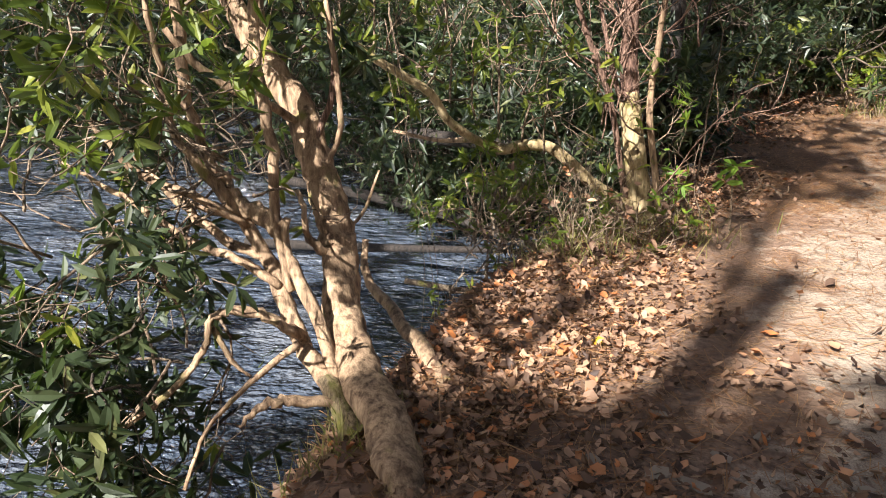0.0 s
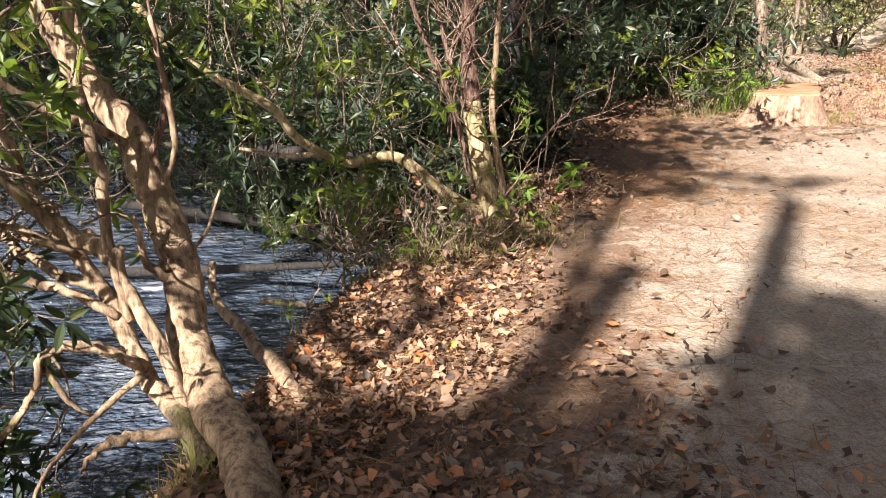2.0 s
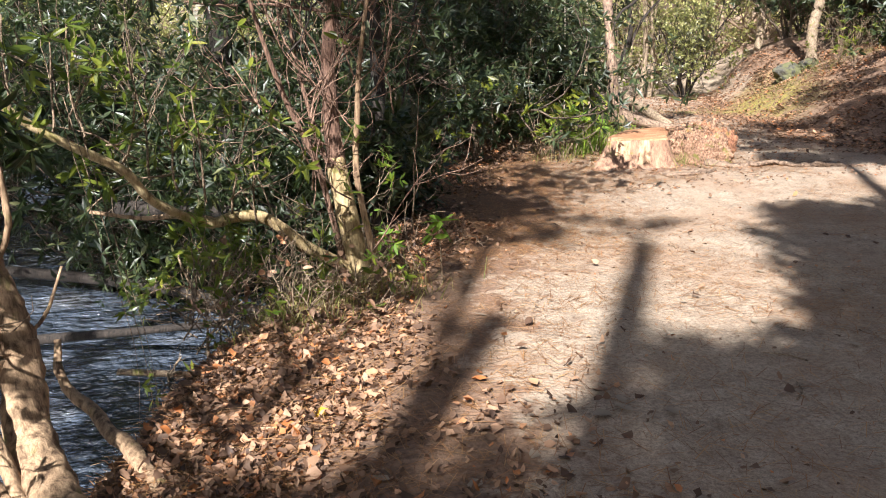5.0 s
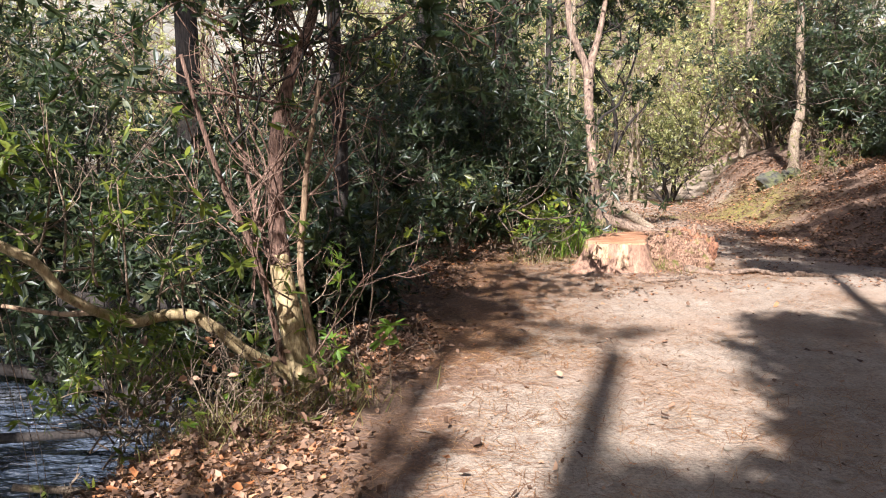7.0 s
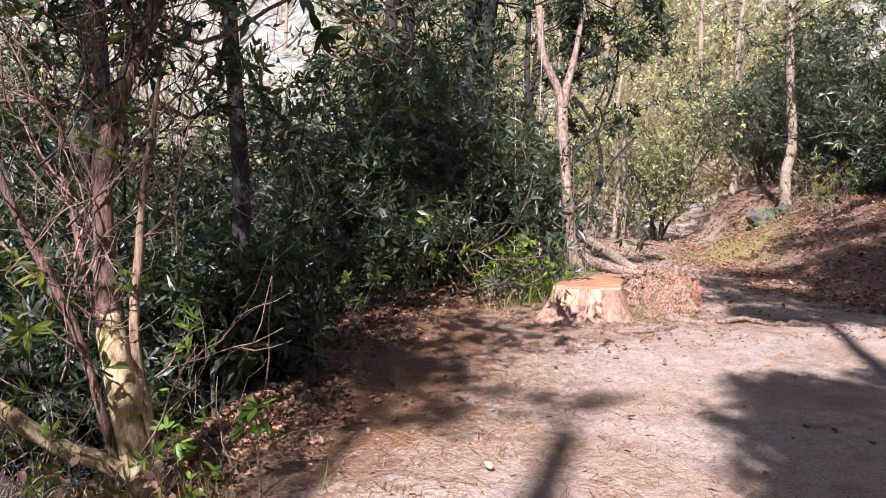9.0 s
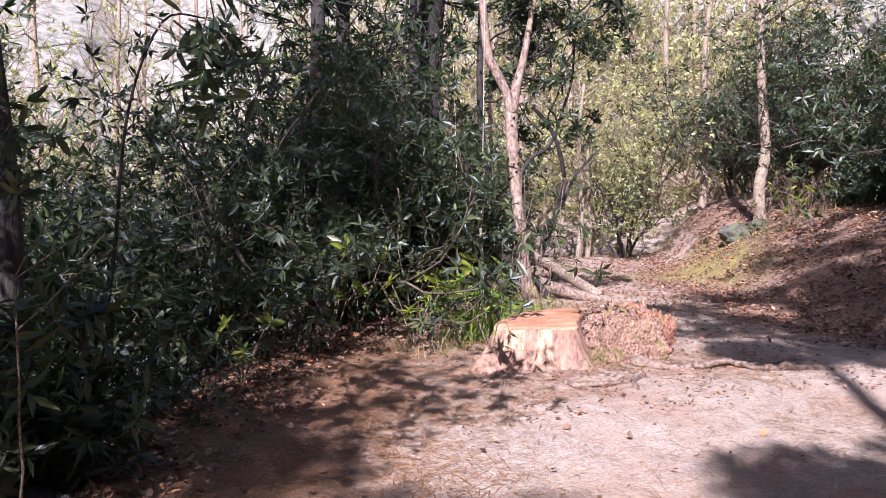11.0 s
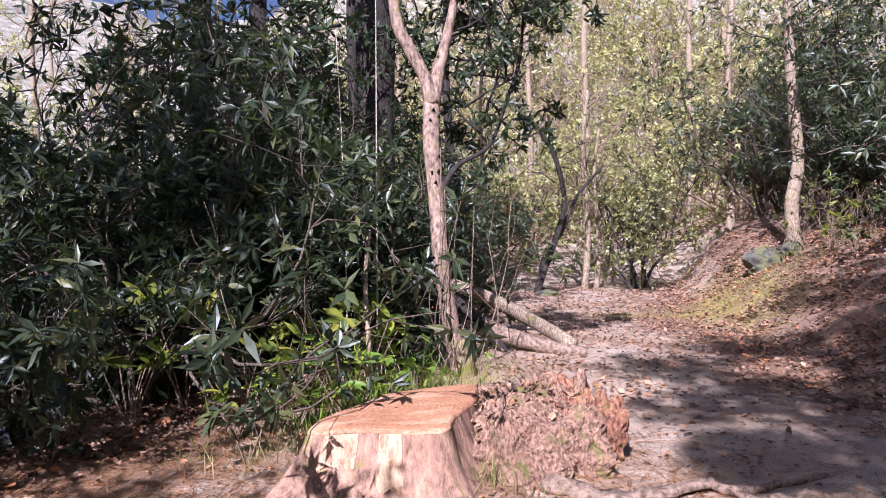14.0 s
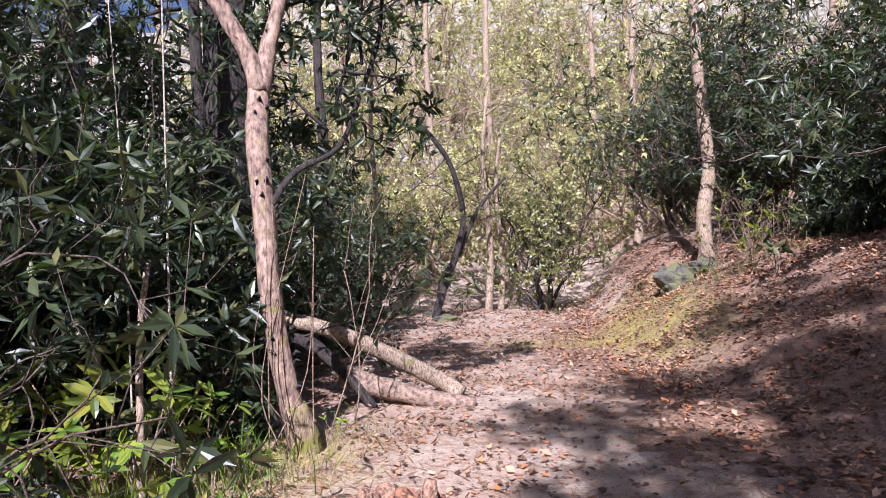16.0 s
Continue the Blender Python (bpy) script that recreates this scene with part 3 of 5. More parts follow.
rr = random.Random(11)
starts = [((-0.97 + rr.uniform(-.1, .1), 2.75, 1.0 + 0.12 * i), (rr.uniform(-1, .3), rr.uniform(-.6, .5), rr.uniform(-.2, .6))) for i in range(7)]
starts += [((-0.75, 3.05, 1.25 + 0.15 * i), (rr.uniform(-1, .6), rr.uniform(-.5, .6), rr.uniform(0, .8))) for i in range(6)]
twig_work(laurel, starts, 31, 0.55, 2, LEAF_LIT, TWIG, 0.2)
starts = [((-0.8 - 0.06 * i, 2.25, 0.35 - 0.05 * i), (rr.uniform(-1, .1), rr.uniform(-.2, .7), rr.uniform(-.5, .3))) for i in range(5)]
starts += [((-0.75, 2.7, 0.72 + 0.05 * i), (rr.uniform(-1, -.2), rr.uniform(-.5, .5), rr.uniform(-.3, .4))) for i in range(6)]
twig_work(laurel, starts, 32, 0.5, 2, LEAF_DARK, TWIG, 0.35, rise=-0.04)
twig_work(laurel, [((-0.9, 3.2, 2.0), (-.3, .1, 1)), ((-0.72, 3.2, 2.0), (.3, .3, 1)), ((-0.62, 2.8, 1.8), (.2, -.3, 1)), ((-0.42, 3.0, 1.6), (.5, .3, .8)), ((-0.98, 2.9, 1.5), (-.6, 0, .8)), ((-1.0, 2.7, 1.5), (-.7, -.2, .8))], 33, 0.8, 3, LEAF_LIT, TWIG, 0.5, r=0.016)

starts = [((-1.0 - 0.1 * i, 2.2 + 0.07 * i, 0.15 + 0.09 * i), (rr.uniform(-1, -.1), rr.uniform(-.4, .5), rr.uniform(-.7, .2))) for i in range(5)]
starts += [((-0.7 - 0.1 * i, 2.5, 0.0), (rr.uniform(-1, .2), rr.uniform(-.4, .5), rr.uniform(-.4, .4))) for i in range(2)]
# near-black leaves and bark, so the hanging twigs read as shaded
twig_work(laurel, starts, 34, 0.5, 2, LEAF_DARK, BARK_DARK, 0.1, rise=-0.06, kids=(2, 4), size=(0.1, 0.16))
twig_work(laurel, [((-1.0 - 0.1 * i, 2.5 - 0.1 * i, 1.45 + 0.06 * i), (rr.uniform(-1, .6), rr.uniform(-.9, .0), rr.uniform(-.1, .7))) for i in range(7)], 35, 0.6, 2, LEAF_LIT, TWIG, 0.3, kids=(3, 4))

# crossing bare twigs, and leaf fans low over the water coloured as in shade
rt = random.Random(14)
starts = [((-0.55 - 0.07 * i, 2.45 + rt.uniform(-.15, .3), 0.3 + rt.uniform(-.2, .9)), (rt.uniform(-1, .4), rt.uniform(-.5, .5), rt.uniform(-.5, .9))) for i in range(16)]
twig_work(laurel, starts, 36, 0.6, 2, LEAF_LIT, TWIG, 0.85, r=0.007, kids=(2, 4), wander=0.3)
starts = [((-0.75 - 0.11 * i, 2.35 + rt.uniform(-.2, .5), rt.uniform(-.25, .5)), (rt.uniform(-1, .3), rt.uniform(-.5, .5), rt.uniform(-.8, .2))) for i in range(8)]
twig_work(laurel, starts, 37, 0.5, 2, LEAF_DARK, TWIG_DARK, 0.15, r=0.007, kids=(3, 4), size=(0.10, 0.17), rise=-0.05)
# upper sprays in the dark leaf colour too, as stand-in shade
starts = [((-0.9 + rt.uniform(-.7, .5), 2.9 + rt.uniform(-.4, .6), rt.uniform(0.9, 1.9)), (rt.uniform(-1, 1), rt.uniform(-.6, .6), rt.uniform(-.4, .6))) for i in range(12)]
twig_work(laurel, starts, 38, 0.55, 2, LEAF_DARK, TWIG_DARK, 0.25, r=0.007, kids=(2, 4), size=(0.08, 0.13))

# ---- rhododendrons, three forms copied round the place ----
forms = [shrub("rhododendron", "dark green rhododendron thicket with long drooping leaves", "shrub", 40 + i, h, n, LEAF_DARK, TWIG_DARK, (0.11, 0.19), 0.26, (5, 8), group="river thicket", at=at, level=3, kids=(3, 5), r=0.028, spread=sp)
         for i, (h, n, at, sp) in enumerate([(2.3, 6, (1.45, 8.5, -0.6), 0.6), (2.4, 7, (2.4, 11.2, -0.6), 0.8), (3.8, 7, (4.4, 11.9, -0.2), 0.5), (1.3, 6, (1.75, 7.0, -0.3), 0.9)])]


def again(src, x, y, scale, turn, dz=0.0):
    return copy_thing(src, Matrix.LocRotScale((x, y, max(ground_z(x, y), -1.2) + dz), Euler((0, 0, turn)), (scale, scale, scale)))


rr = random.Random(5)
for x, y, k, s in [(1.1, 8.4, 0, 1.1), (3.3, 12.3, 2, 0.7), (5.3, 13.6, 1, 1.0), (5.0, 12.6, 3, 1.1), (6.0, 14.8, 2, 1.0), (7.0, 15.8, 0, 1.2),
                   (5.6, 16.5, 2, 1.2), (3.8, 14.0, 1, 1.2), (8.0, 17.2, 1, 1.1), (8.8, 19.2, 2, 1.0), (9.8, 21.5, 0, 1.1), (7.4, 20.5, 2, 1.3), (11.0, 24.5, 1, 1.2), (10.2, 26.0, 2, 1.2),
                   (4.7, 12.1, 3, 1.0), (6.3, 13.0, 3, 1.2), (-8.5, 15, 2, 1.6), (-6.5, 18, 2, 1.6), (-10, 12, 2, 1.6), (-5, 21.5, 2, 1.7), (-3.0, 25, 2, 1.7), (-12, 9, 2, 1.5), (0.2, 9.6, 2, 1.0), (1.0, 8.0, 2, 0.75), (5.0, 15.6, 2, 1.3), (4.2, 16.8, 2, 1.3), (3.0, 14.6, 2, 1.1),
                   (-1.0, 10.0, 2, 0.95), (-2.6, 10.6, 2, 1.0), (-4.2, 11.0, 2, 1.05), (-5.8, 11.0, 2, 1.0), (-0.2, 11.2, 1, 1.3), (-3.4, 12.2, 2, 1.2), (0.9, 9.4, 2, 0.65), (0.5, 8.2, 3, 0.9), (-0.6, 8.6, 3, 0.8)]:
    again(forms[k], x, y, s * rr.uniform(0.9, 1.1), rr.uniform(0, 6.28))
for x, y, k, s in [(18.9, 17.8, 0, 1.2), (19.2, 19.2, 2, 1.2), (18.6, 15.6, 2, 1.3), (18.2, 14.8, 1, 1.2), (16.0, 12.6, 0, 1.2), (19.6, 17.2, 2, 1.5), (18.2, 13.0, 2, 1.4), (15.0, 10.6, 1, 1.2),
                   (19.4, 22.4, 2, 1.3), (20.6, 20.0, 2, 1.4), (21.5, 24.0, 0, 1.5), (17.9, 16.2, 3, 0.9), (18.2, 15.4, 3, 1.2), (16.3, 14.0, 3, 1.0)]:
    again(forms[k], x, y, s * rr.uniform(0.9, 1.1), rr.uniform(0, 6.28))

# ---- reddish-twigged tree beside the path, with its long bent limb ----
azalea = thing("riverside_tree", "slender tree with yellow-tan trunk and bare reddish twigs", "tree", (1.28, 5.1, 0))
limb("trunk", [(1.36, 5.1, -0.25), (1.32, 5.1, 0.03), (1.25, 5.1, 0.39), (1.18, 5.1, 0.78), (1.165, 5.1, 0.92)], 0.085, 0.060, BARK_YELLOW, azalea, sides=14, flare=0.3, seed=41)
limb("upper_trunk", [(1.172, 5.1, 0.86), (1.16, 5.1, 1.0), (1.15, 5.1, 1.14), (1.15, 5.1, 1.63), (1.25, 5.15, 2.06), (1.41, 5.2, 2.53), (1.5, 5.3, 3.4)], 0.062, 0.03, BARK_UPPER, azalea, label="reddish-brown upper trunk", sides=14, seed=47)
limb("bent_limb", [(1.32, 5.08, 0.0), (1.21, 5.10, 0.13), (0.95, 5.00, 0.31), (0.67, 4.90, 0.56), (0.48, 4.85, 0.60), (0.29, 4.80, 0.58), (0.01, 4.60, 0.77), (-0.12, 4.50, 0.97), (-0.37, 4.40, 1.14), (-0.61, 4.30, 1.33), (-0.76, 4.20, 1.58)], 0.045, 0.022, BARK_YELLOW, azalea, seed=42)
limb("side_limb", [(0.40, 4.82, 0.57), (0.15, 4.9, 0.62), (-0.1, 5.0, 0.60), (-0.4, 5.0, 0.66)], 0.024, 0.012, BARK_TAN, azalea, seed=46)
limb("second_stem", [(1.38, 5.05, 0.0), (1.40, 5.0, 0.14), (1.29, 5.0, 0.79), (1.31, 5.0, 1.22), (1.33, 5.0, 1.5), (1.4, 4.95, 2.0)], 0.03, 0.012, BARK_TAN, azalea, seed=43)
limb("third_stem", [(1.22, 5.1, 0.05), (1.18, 5.1, 0.23), (1.03, 5.0, 0.86), (0.85, 4.95, 1.29), (0.74, 4.9, 1.6), (0.6, 4.85, 2.1)], 0.03, 0.01, BARK_RED, azalea, seed=44)
limb("fourth_stem", [(1.2, 5.12, 0.6), (1.05, 5.2, 1.1), (0.95, 5.3, 1.6), (0.9, 5.3, 2.2)], 0.02, 0.008, BARK_RED, azalea, seed=45)
rr = random.Random(21)
starts = [((1.17 + rr.uniform(-.25, .2), 5.08, 0.7 + 0.09 * i), (rr.uniform(-.8, .7), rr.uniform(-.5, .5), rr.uniform(.4, 1))) for i in range(16)]
twig_work(azalea, starts, 51, 0.75, 2, LEAF_LIT, TWIG_RED, 0.93, r=0.008, kids=(2, 4), rise=0.14)
# dark twig and leaf colours stand for the shade in the crown
twig_work(azalea, [((1.2 + rr.uniform(-.4, .3), 5.2 + rr.uniform(-.2, .3), 1.3 + 0.1 * i), (rr.uniform(-.7, .7), rr.uniform(-.5, .5), rr.uniform(.5, 1))) for i in range(14)], 55, 0.7, 2, LEAF_DARK, BARK_DARK, 0.7, r=0.008, kids=(3, 5), rise=0.14)
twig_work(azalea, [((0.6 - 0.16 * i, 4.85 - 0.07 * i, 0.62 + 0.1 * i), (rr.uniform(-.5, .5), rr.uniform(-.6, .6), rr.uniform(.1, 1))) for i in range(8)], 52, 0.45, 2, LEAF_LIT, TWIG, 0.45, r=0.007)
twig_work(azalea, [((1.4, 5.2, 1.7 + 0.12 * i), (rr.uniform(-1.3, 1), rr.uniform(-.6, 1), rr.uniform(-.2, .6))) for i in range(17)], 53, 1.05, 3, LEAF_DARK, BARK_RED, 0.25, r=0.014, kids=(2, 4))
twig_work(azalea, [((1.3 + rr.uniform(-.1, .2), 5.05, 0.1 + 0.12 * i), (rr.uniform(-.2, 1), rr.uniform(-.7, .2), rr.uniform(.0, .6))) for i in range(6)], 54, 0.3, 1, LEAF_FRESH, TWIG, 0.3, r=0.005, size=(0.05, 0.09))

rf = random.Random(27)
starts = [((1.22 + rf.uniform(-.3, .3), 5.0 + rf.uniform(-.25, .2), rf.uniform(0.25, 1.5)), (rf.uniform(-.9, .7), rf.uniform(-.5, .4), rf.uniform(.6, 1.2))) for i in range(14)]
twig_work(azalea, starts, 56, 0.6, 2, LEAF_LIT, TWIG_RED, 0.98, r=0.006, kids=(2, 3), rise=0.10, wander=0.2)
starts = [((0.75 - 0.15 * i, 4.9 - 0.06 * i, 0.45 + 0.09 * i), (rf.uniform(-.5, .5), rf.uniform(-.5, .3), rf.uniform(.6, 1.2))) for i in range(10)]
twig_work(azalea, starts, 57, 0.55, 1, LEAF_LIT, TWIG, 0.6, r=0.009, kids=(2, 4), rise=0.1, wander=0.15)

# low leafy laurel between the two trees
low = shrub("laurel_bush", "low laurel bush with sunlit yellow-green leaves", "shrub", 61, 0.75, 6, LEAF_LIT, TWIG, (0.07, 0.11), 0.32, (4, 7), 1.1, 2, (3, 4), 0.012, at=(0.35, 5.0, 0.02))
low2 = shrub("laurel_bush", "low laurel bush with sunlit yellow-green leaves", "shrub", 62, 0.45, 4, LEAF_LIT, TWIG, (0.06, 0.10), 0.32, (3, 5), 1.2, 2, (3, 4), 0.010, at=(0.15, 4.5, -0.15), twigs_bare=0.8)

# dry brush on the bank below the tree
dry = thing("dry_brush", "dry tan brush and dead stalks on the bank", "brush", (0.9, 4.75, 0.0))
twig_work(dry, [((0.35 + rr.uniform(0, 1.0), 4.3 + rr.uniform(0, .7), ground_z(0.9, 4.7) - 0.05), (rr.uniform(-.7, .7), rr.uniform(-.7, .4), rr.uniform(.3, 1))) for i in range(46)], 63, 0.38, 1, LITTER, TWIG, 0.75, r=0.006, kids=(2, 4), leaves=(1, 3), size=(0.04, 0.08), slim=0.5)

stalks = thing("dead_stalks", "tangle of dead tan stalks on the bank below the bent limb", "brush", (0.45, 4.6, -0.1))
twig_work(stalks, [((0.0 + rf.uniform(0, 1.1), 4.35 + rf.uniform(0, .7), -0.15 + rf.uniform(0, .15)), (rf.uniform(-.8, .8), rf.uniform(-.6, .4), rf.uniform(.2, 1))) for i in range(40)], 64, 0.5, 1, LEAF_LIT, TWIG, 0.85, r=0.006, kids=(2, 4), size=(0.05, 0.09))

# bright sapling at the trail edge
sprig = thing("laurel_sapling", "small sapling with bright green leaf rosettes", "sapling", (1.85, 4.93, 0))
sapling_stem = limb("stem", [(1.88, 4.96, -0.05), (1.86, 4.93, 0.2), (1.84, 4.91, 0.46)], 0.008, 0.005, TWIG, sprig)
rng = rng_of(71)
for tip, w, n, s in [((0.0, -0.02, 0.46), (0, 0, 1), 10, 0.15), ((-0.05, 0.0, 0.36), (-.5, -.3, .6), 7, 0.13), ((0.06, -0.03, 0.32), (.6, -.3, .5), 6, 0.12)]:
    for i in range(n):
        v, f = whorls([tip], [w], rng, (1, 1), (s * 0.7, s), 0.30)
        mesh_object("leaf", v, f, LEAF_FRESH, sapling_stem, smooth=False)
dead_sapling = thing("dead_sapling", "bare pale branching sapling beside the trail", "sapling", (1.75, 5.2, 0))
twig_work(dead_sapling, [((1.75, 5.2, 0), (-.1, 0, 1)), ((1.82, 5.1, 0.12), (.9, -.1, .25)), ((1.70, 5.25, 0), (-.3, .1, 1))], 72, 0.5, 2, None, TWIG, 1.0, r=0.006, kids=(2, 3))

# ---- cut stump with its rotten half and roots ----
stump = thing("tree_stump", "sawn pine stump, weathered orange wood, one side rotted away", "stump", (6.15, 9.58, 0.05))


def stump_body():
    rng = rng_of(81)
    # plan of the saw cut: broad flat front, point at the back
    plan = [(-0.58, -0.28), (-0.25, -0.41), (0.13, -0.54), (0.30, -0.30), (0.50, -0.02), (0.66, 0.34), (0.48, 0.46), (0.12, 0.40), (-0.26, 0.14)]
    ring = curve_points(plan[-2:] + plan + plan[:2], 7)[14:14 + 7 * len(plan)][:, :2]
    n = len(ring)
    ang = np.arctan2(ring[:, 1], ring[:, 0])
    grain = 0.012 * np.sin(np.arange(n) * 0.9) + 0.008 * np.sin(np.arange(n) * 2.3 + 1) + rng.normal(0, 0.004, n)
    buttress = 0.5 + 0.5 * np.cos(3 * ang + 1.9)
    levels = [(-0.22, 0.95), (-0.08, 0.62), (0.01, 0.46), (0.07, 0.34), (0.13, 0.24), (0.20, 0.155), (0.29, 0.08), (0.37, 0.025), (0.41, 0.0)]

    def skin(k, j, out=0.0):
        z, flare = levels[k]
        s = 1 + flare * (0.55 + 0.7 * buttress[j]) + grain[j] * (1 + 3 * flare) + out
        tilt = 0.03 * ring[j][1] + 0.03 * ring[j][0] if k > 5 else 0
        return (ring[j][0] * s, ring[j][1] * s, z + tilt)

    verts, faces = [skin(k, j) for k in range(len(levels)) for j in range(n)], []
    for k in range(len(levels) - 1):
        for j in range(n):
            faces.append((k * n + j, k * n + (j + 1) % n, (k + 1) * n + (j + 1) % n, (k + 1) * n + j))
    mesh_object("body", verts, faces, STUMP_SIDE, stump)
    tv, tf = [], []
    rings = [1.012, 1.0, 0.96, 0.8, 0.55, 0.3, 0.02]
    for q, s in enumerate(rings):
        for j in range(n):
            x, y, z = skin(len(levels) - 1, j)
            lip = -0.012 if q == 0 else (0.006 if q == 1 else 0.012)
            tv.append((x * s, y * s, 0.41 + (z - 0.41) * s + lip + 0.006 * math.sin(x * s * 9 + y * s * 4)))
    for q in range(len(rings) - 1):
        for j in range(n):
            tf.append((q * n + j, q * n + (j + 1) % n, (q + 1) * n + (j + 1) % n, (q + 1) * n + j))
    mesh_object("cut_face", tv, tf, CUT, stump, "sawn orange top face")
    # pale split wood laid bare in the front
    for j0, j1, low in ((3, 6, 5), (8, 10, 3)):
        vs, fs = [], []
        w = j1 - j0 + 1
        ks = list(range(len(levels) - 1, low - 1, -1))
        for k in ks:
            for j in range(j0, j1 + 1):
                x, y, z = skin(k, j, 0.012 + 0.004 * math.sin(j * 2.1))
                vs.append((x, y, z - (0.012 if k == len(levels) - 1 else 0) + (0.03 * math.sin(j * 3.7) if k == low else 0)))
        for a in range(len(ks) - 1):
            for c in range(w - 1):
                fs.append((a * w + c, a * w + w + c, a * w + w + c + 1, a * w + c + 1))
        mesh_object("split_wood", vs, fs, PALE_WOOD, stump, "pale bare split wood")
    # crumbling half
    bm = bmesh.new()
    bmesh.ops.create_icosphere(bm, subdivisions=6, radius=1)
    for v in bm.verts:
        c = v.co
        n1 = noise.fractal(c * 2.3, 0.9, 2.0, 5) + 0.22 * noise.noise(c * 8)
        v.co = Vector((c.x * 0.62, c.y * 0.52, c.z * 0.46)) * (1 + 0.22 * n1)
        v.co += Vector((0.86, -0.04, 0.0 + 0.10 * c.x))
    me = bpy.data.meshes.new("rotten_half")
    bm.to_mesh(me)
    bm.free()
    me.materials.append(ROTTEN)
    ob = new("rotten_half", me)
    ob.parent = stump
    tagged(ob, label="crumbling rotten wood half with moss")
    for k, (p, q, r) in enumerate([((1.25, 0.0, 0.3), (1.30, 0.0, 0.60), 0.07), ((1.12, -.05, .3), (1.15, -.02, .5), .06), ((1.42, .05, .25), (1.47, .07, .46), .05), ((0.62, 0.2, 0.3), (0.68, 0.2, 0.47), 0.09), ((0.85, 0.2, 0.3), (0.92, 0.22, 0.47), 0.08)]):
        vs, fs = [], []
        add_tube(vs, fs, curve_points([p, tuple((a + b) / 2 + 0.01 for a, b in zip(p, q)), q], 4), r, r * 0.3, 7, rng, 0.5)
        mesh_object("splinter", vs, fs, ROTTEN, stump)
    # broken chunks standing on its edge
    for k, (cx, cy, cz, sx, sy, sz) in enumerate([(1.24, 0.12, 0.38, 0.17, 0.15, 0.14), (1.10, 0.18, 0.40, 0.17, 0.12, 0.13), (1.38, -0.14, 0.22, 0.16, 0.16, 0.22), (0.74, 0.22, 0.38, 0.2, 0.15, 0.1), (1.14, -0.22, 0.28, 0.15, 0.13, 0.15), (0.60, -0.32, 0.16, 0.14, 0.13, 0.2)]):
        bm = bmesh.new()
        bmesh.ops.create_icosphere(bm, subdivisions=4, radius=1)
        for v in bm.verts:
            c = v.co.copy()
            f = 1 + 0.45 * noise.fractal(Vector((c.x * 2.2, c.y * 2.2, c.z * 1.1)) + Vector((k * 5, 0, 0)), 0.9, 2.0, 4)
            v.co = Vector((cx + c.x * sx * f, cy + c.y * sy * f, cz + c.z * sz * f))
        me = bpy.data.meshes.new("wood_chunk")
        bm.to_mesh(me)
        bm.free()
        me.materials.append(ROTTEN if k % 2 else ROTTEN_RED)
        ob = new("wood_chunk", me)
        ob.parent = stump
        tagged(ob, label="crumbling orange rotten wood chunk")
    # fibres and rubble on the crumbling half
    vs, fs = [], []
    for k in range(130):
        a, u = rng.uniform(2.6, 6.9), rng.random() ** 0.6
        p = np.array([0.88 + 0.60 * u * math.cos(a), 0.0 + 0.45 * u * math.sin(a), 0.50 * math.sqrt(max(0.02, 1 - u * u)) - 0.02 + rng.normal(0, 0.02)])
        d = unit(np.array([0.4 * math.cos(a), 0.4 * math.sin(a), rng.uniform(-0.9, 0.9)]) + rng.normal(0, 0.35, 3)) * rng.uniform(0.04, 0.14)
        add_tube(vs, fs, [p - d * 0.5, p + 0.01, p + d * 0.6], rng.uniform(0.006, 0.02), 0.004, 5, rng, 0.4)
    mesh_object("wood_fibre", vs, fs, ROTTEN, stump, kind="stuff")
    n = 170
    a, u = rng.uniform(0, 6.28, n), rng.random(n) ** 0.5
    p = np.stack([0.88 + 0.60 * u * np.cos(a), 0.0 + 0.50 * u * np.sin(a), 0.50 * np.sqrt(np.clip(1.02 - u * u, 0.02, 1)) + 0.01], -1)
    L = rng.uniform(0.02, 0.08, n)
    v, f = leaf_arrays(CURLED, p, rng.normal(0, 1, (n, 3)), unit(p - np.array([1.0, 0, 0]) + rng.normal(0, 0.3, (n, 3))), L, L * 0.6)
    mesh_object("dry_leaf_cover", v, f, LITTER, stump, smooth=False, kind="stuff")


stump_body()
for k, (pts, r0, r1) in enumerate([
        ([(6.9, 9.0, 0.10), (7.16, 8.73, 0.07), (7.46, 8.66, 0.09), (7.83, 8.70, 0.10), (7.94, 8.45, 0.07), (8.3, 8.35, 0.07), (8.8, 8.30, 0.03), (9.6, 8.4, -0.01)], 0.055, 0.025),
        ([(5.9, 8.9, 0.02), (5.92, 8.5, 0.04), (5.96, 8.31, 0.06), (6.31, 8.31, 0.065), (6.55, 8.40, 0.06), (6.8, 8.6, 0.06)], 0.035, 0.02),
        ([(5.97, 8.31, 0.05), (6.03, 8.09, 0.045), (6.06, 7.9, 0.02)], 0.022, 0.012),
        ([(6.52, 8.38, 0.05), (6.40, 8.15, 0.045), (6.36, 7.95, 0.02)], 0.026, 0.012),
        ([(5.5, 9.0, 0.05), (5.2, 8.75, 0.035), (4.95, 8.6, 0.02)], 0.04, 0.012),
        ([(7.9, 8.6, 0.06), (8.35, 8.65, 0.06), (9.0, 8.8, 0.02)], 0.04, 0.02)]):
    limb("root", [(x, y, z) for x, y, z in pts], r0, r1, ROOT, stump, seed=90 + k, lump=0.45, wobble=0.008)

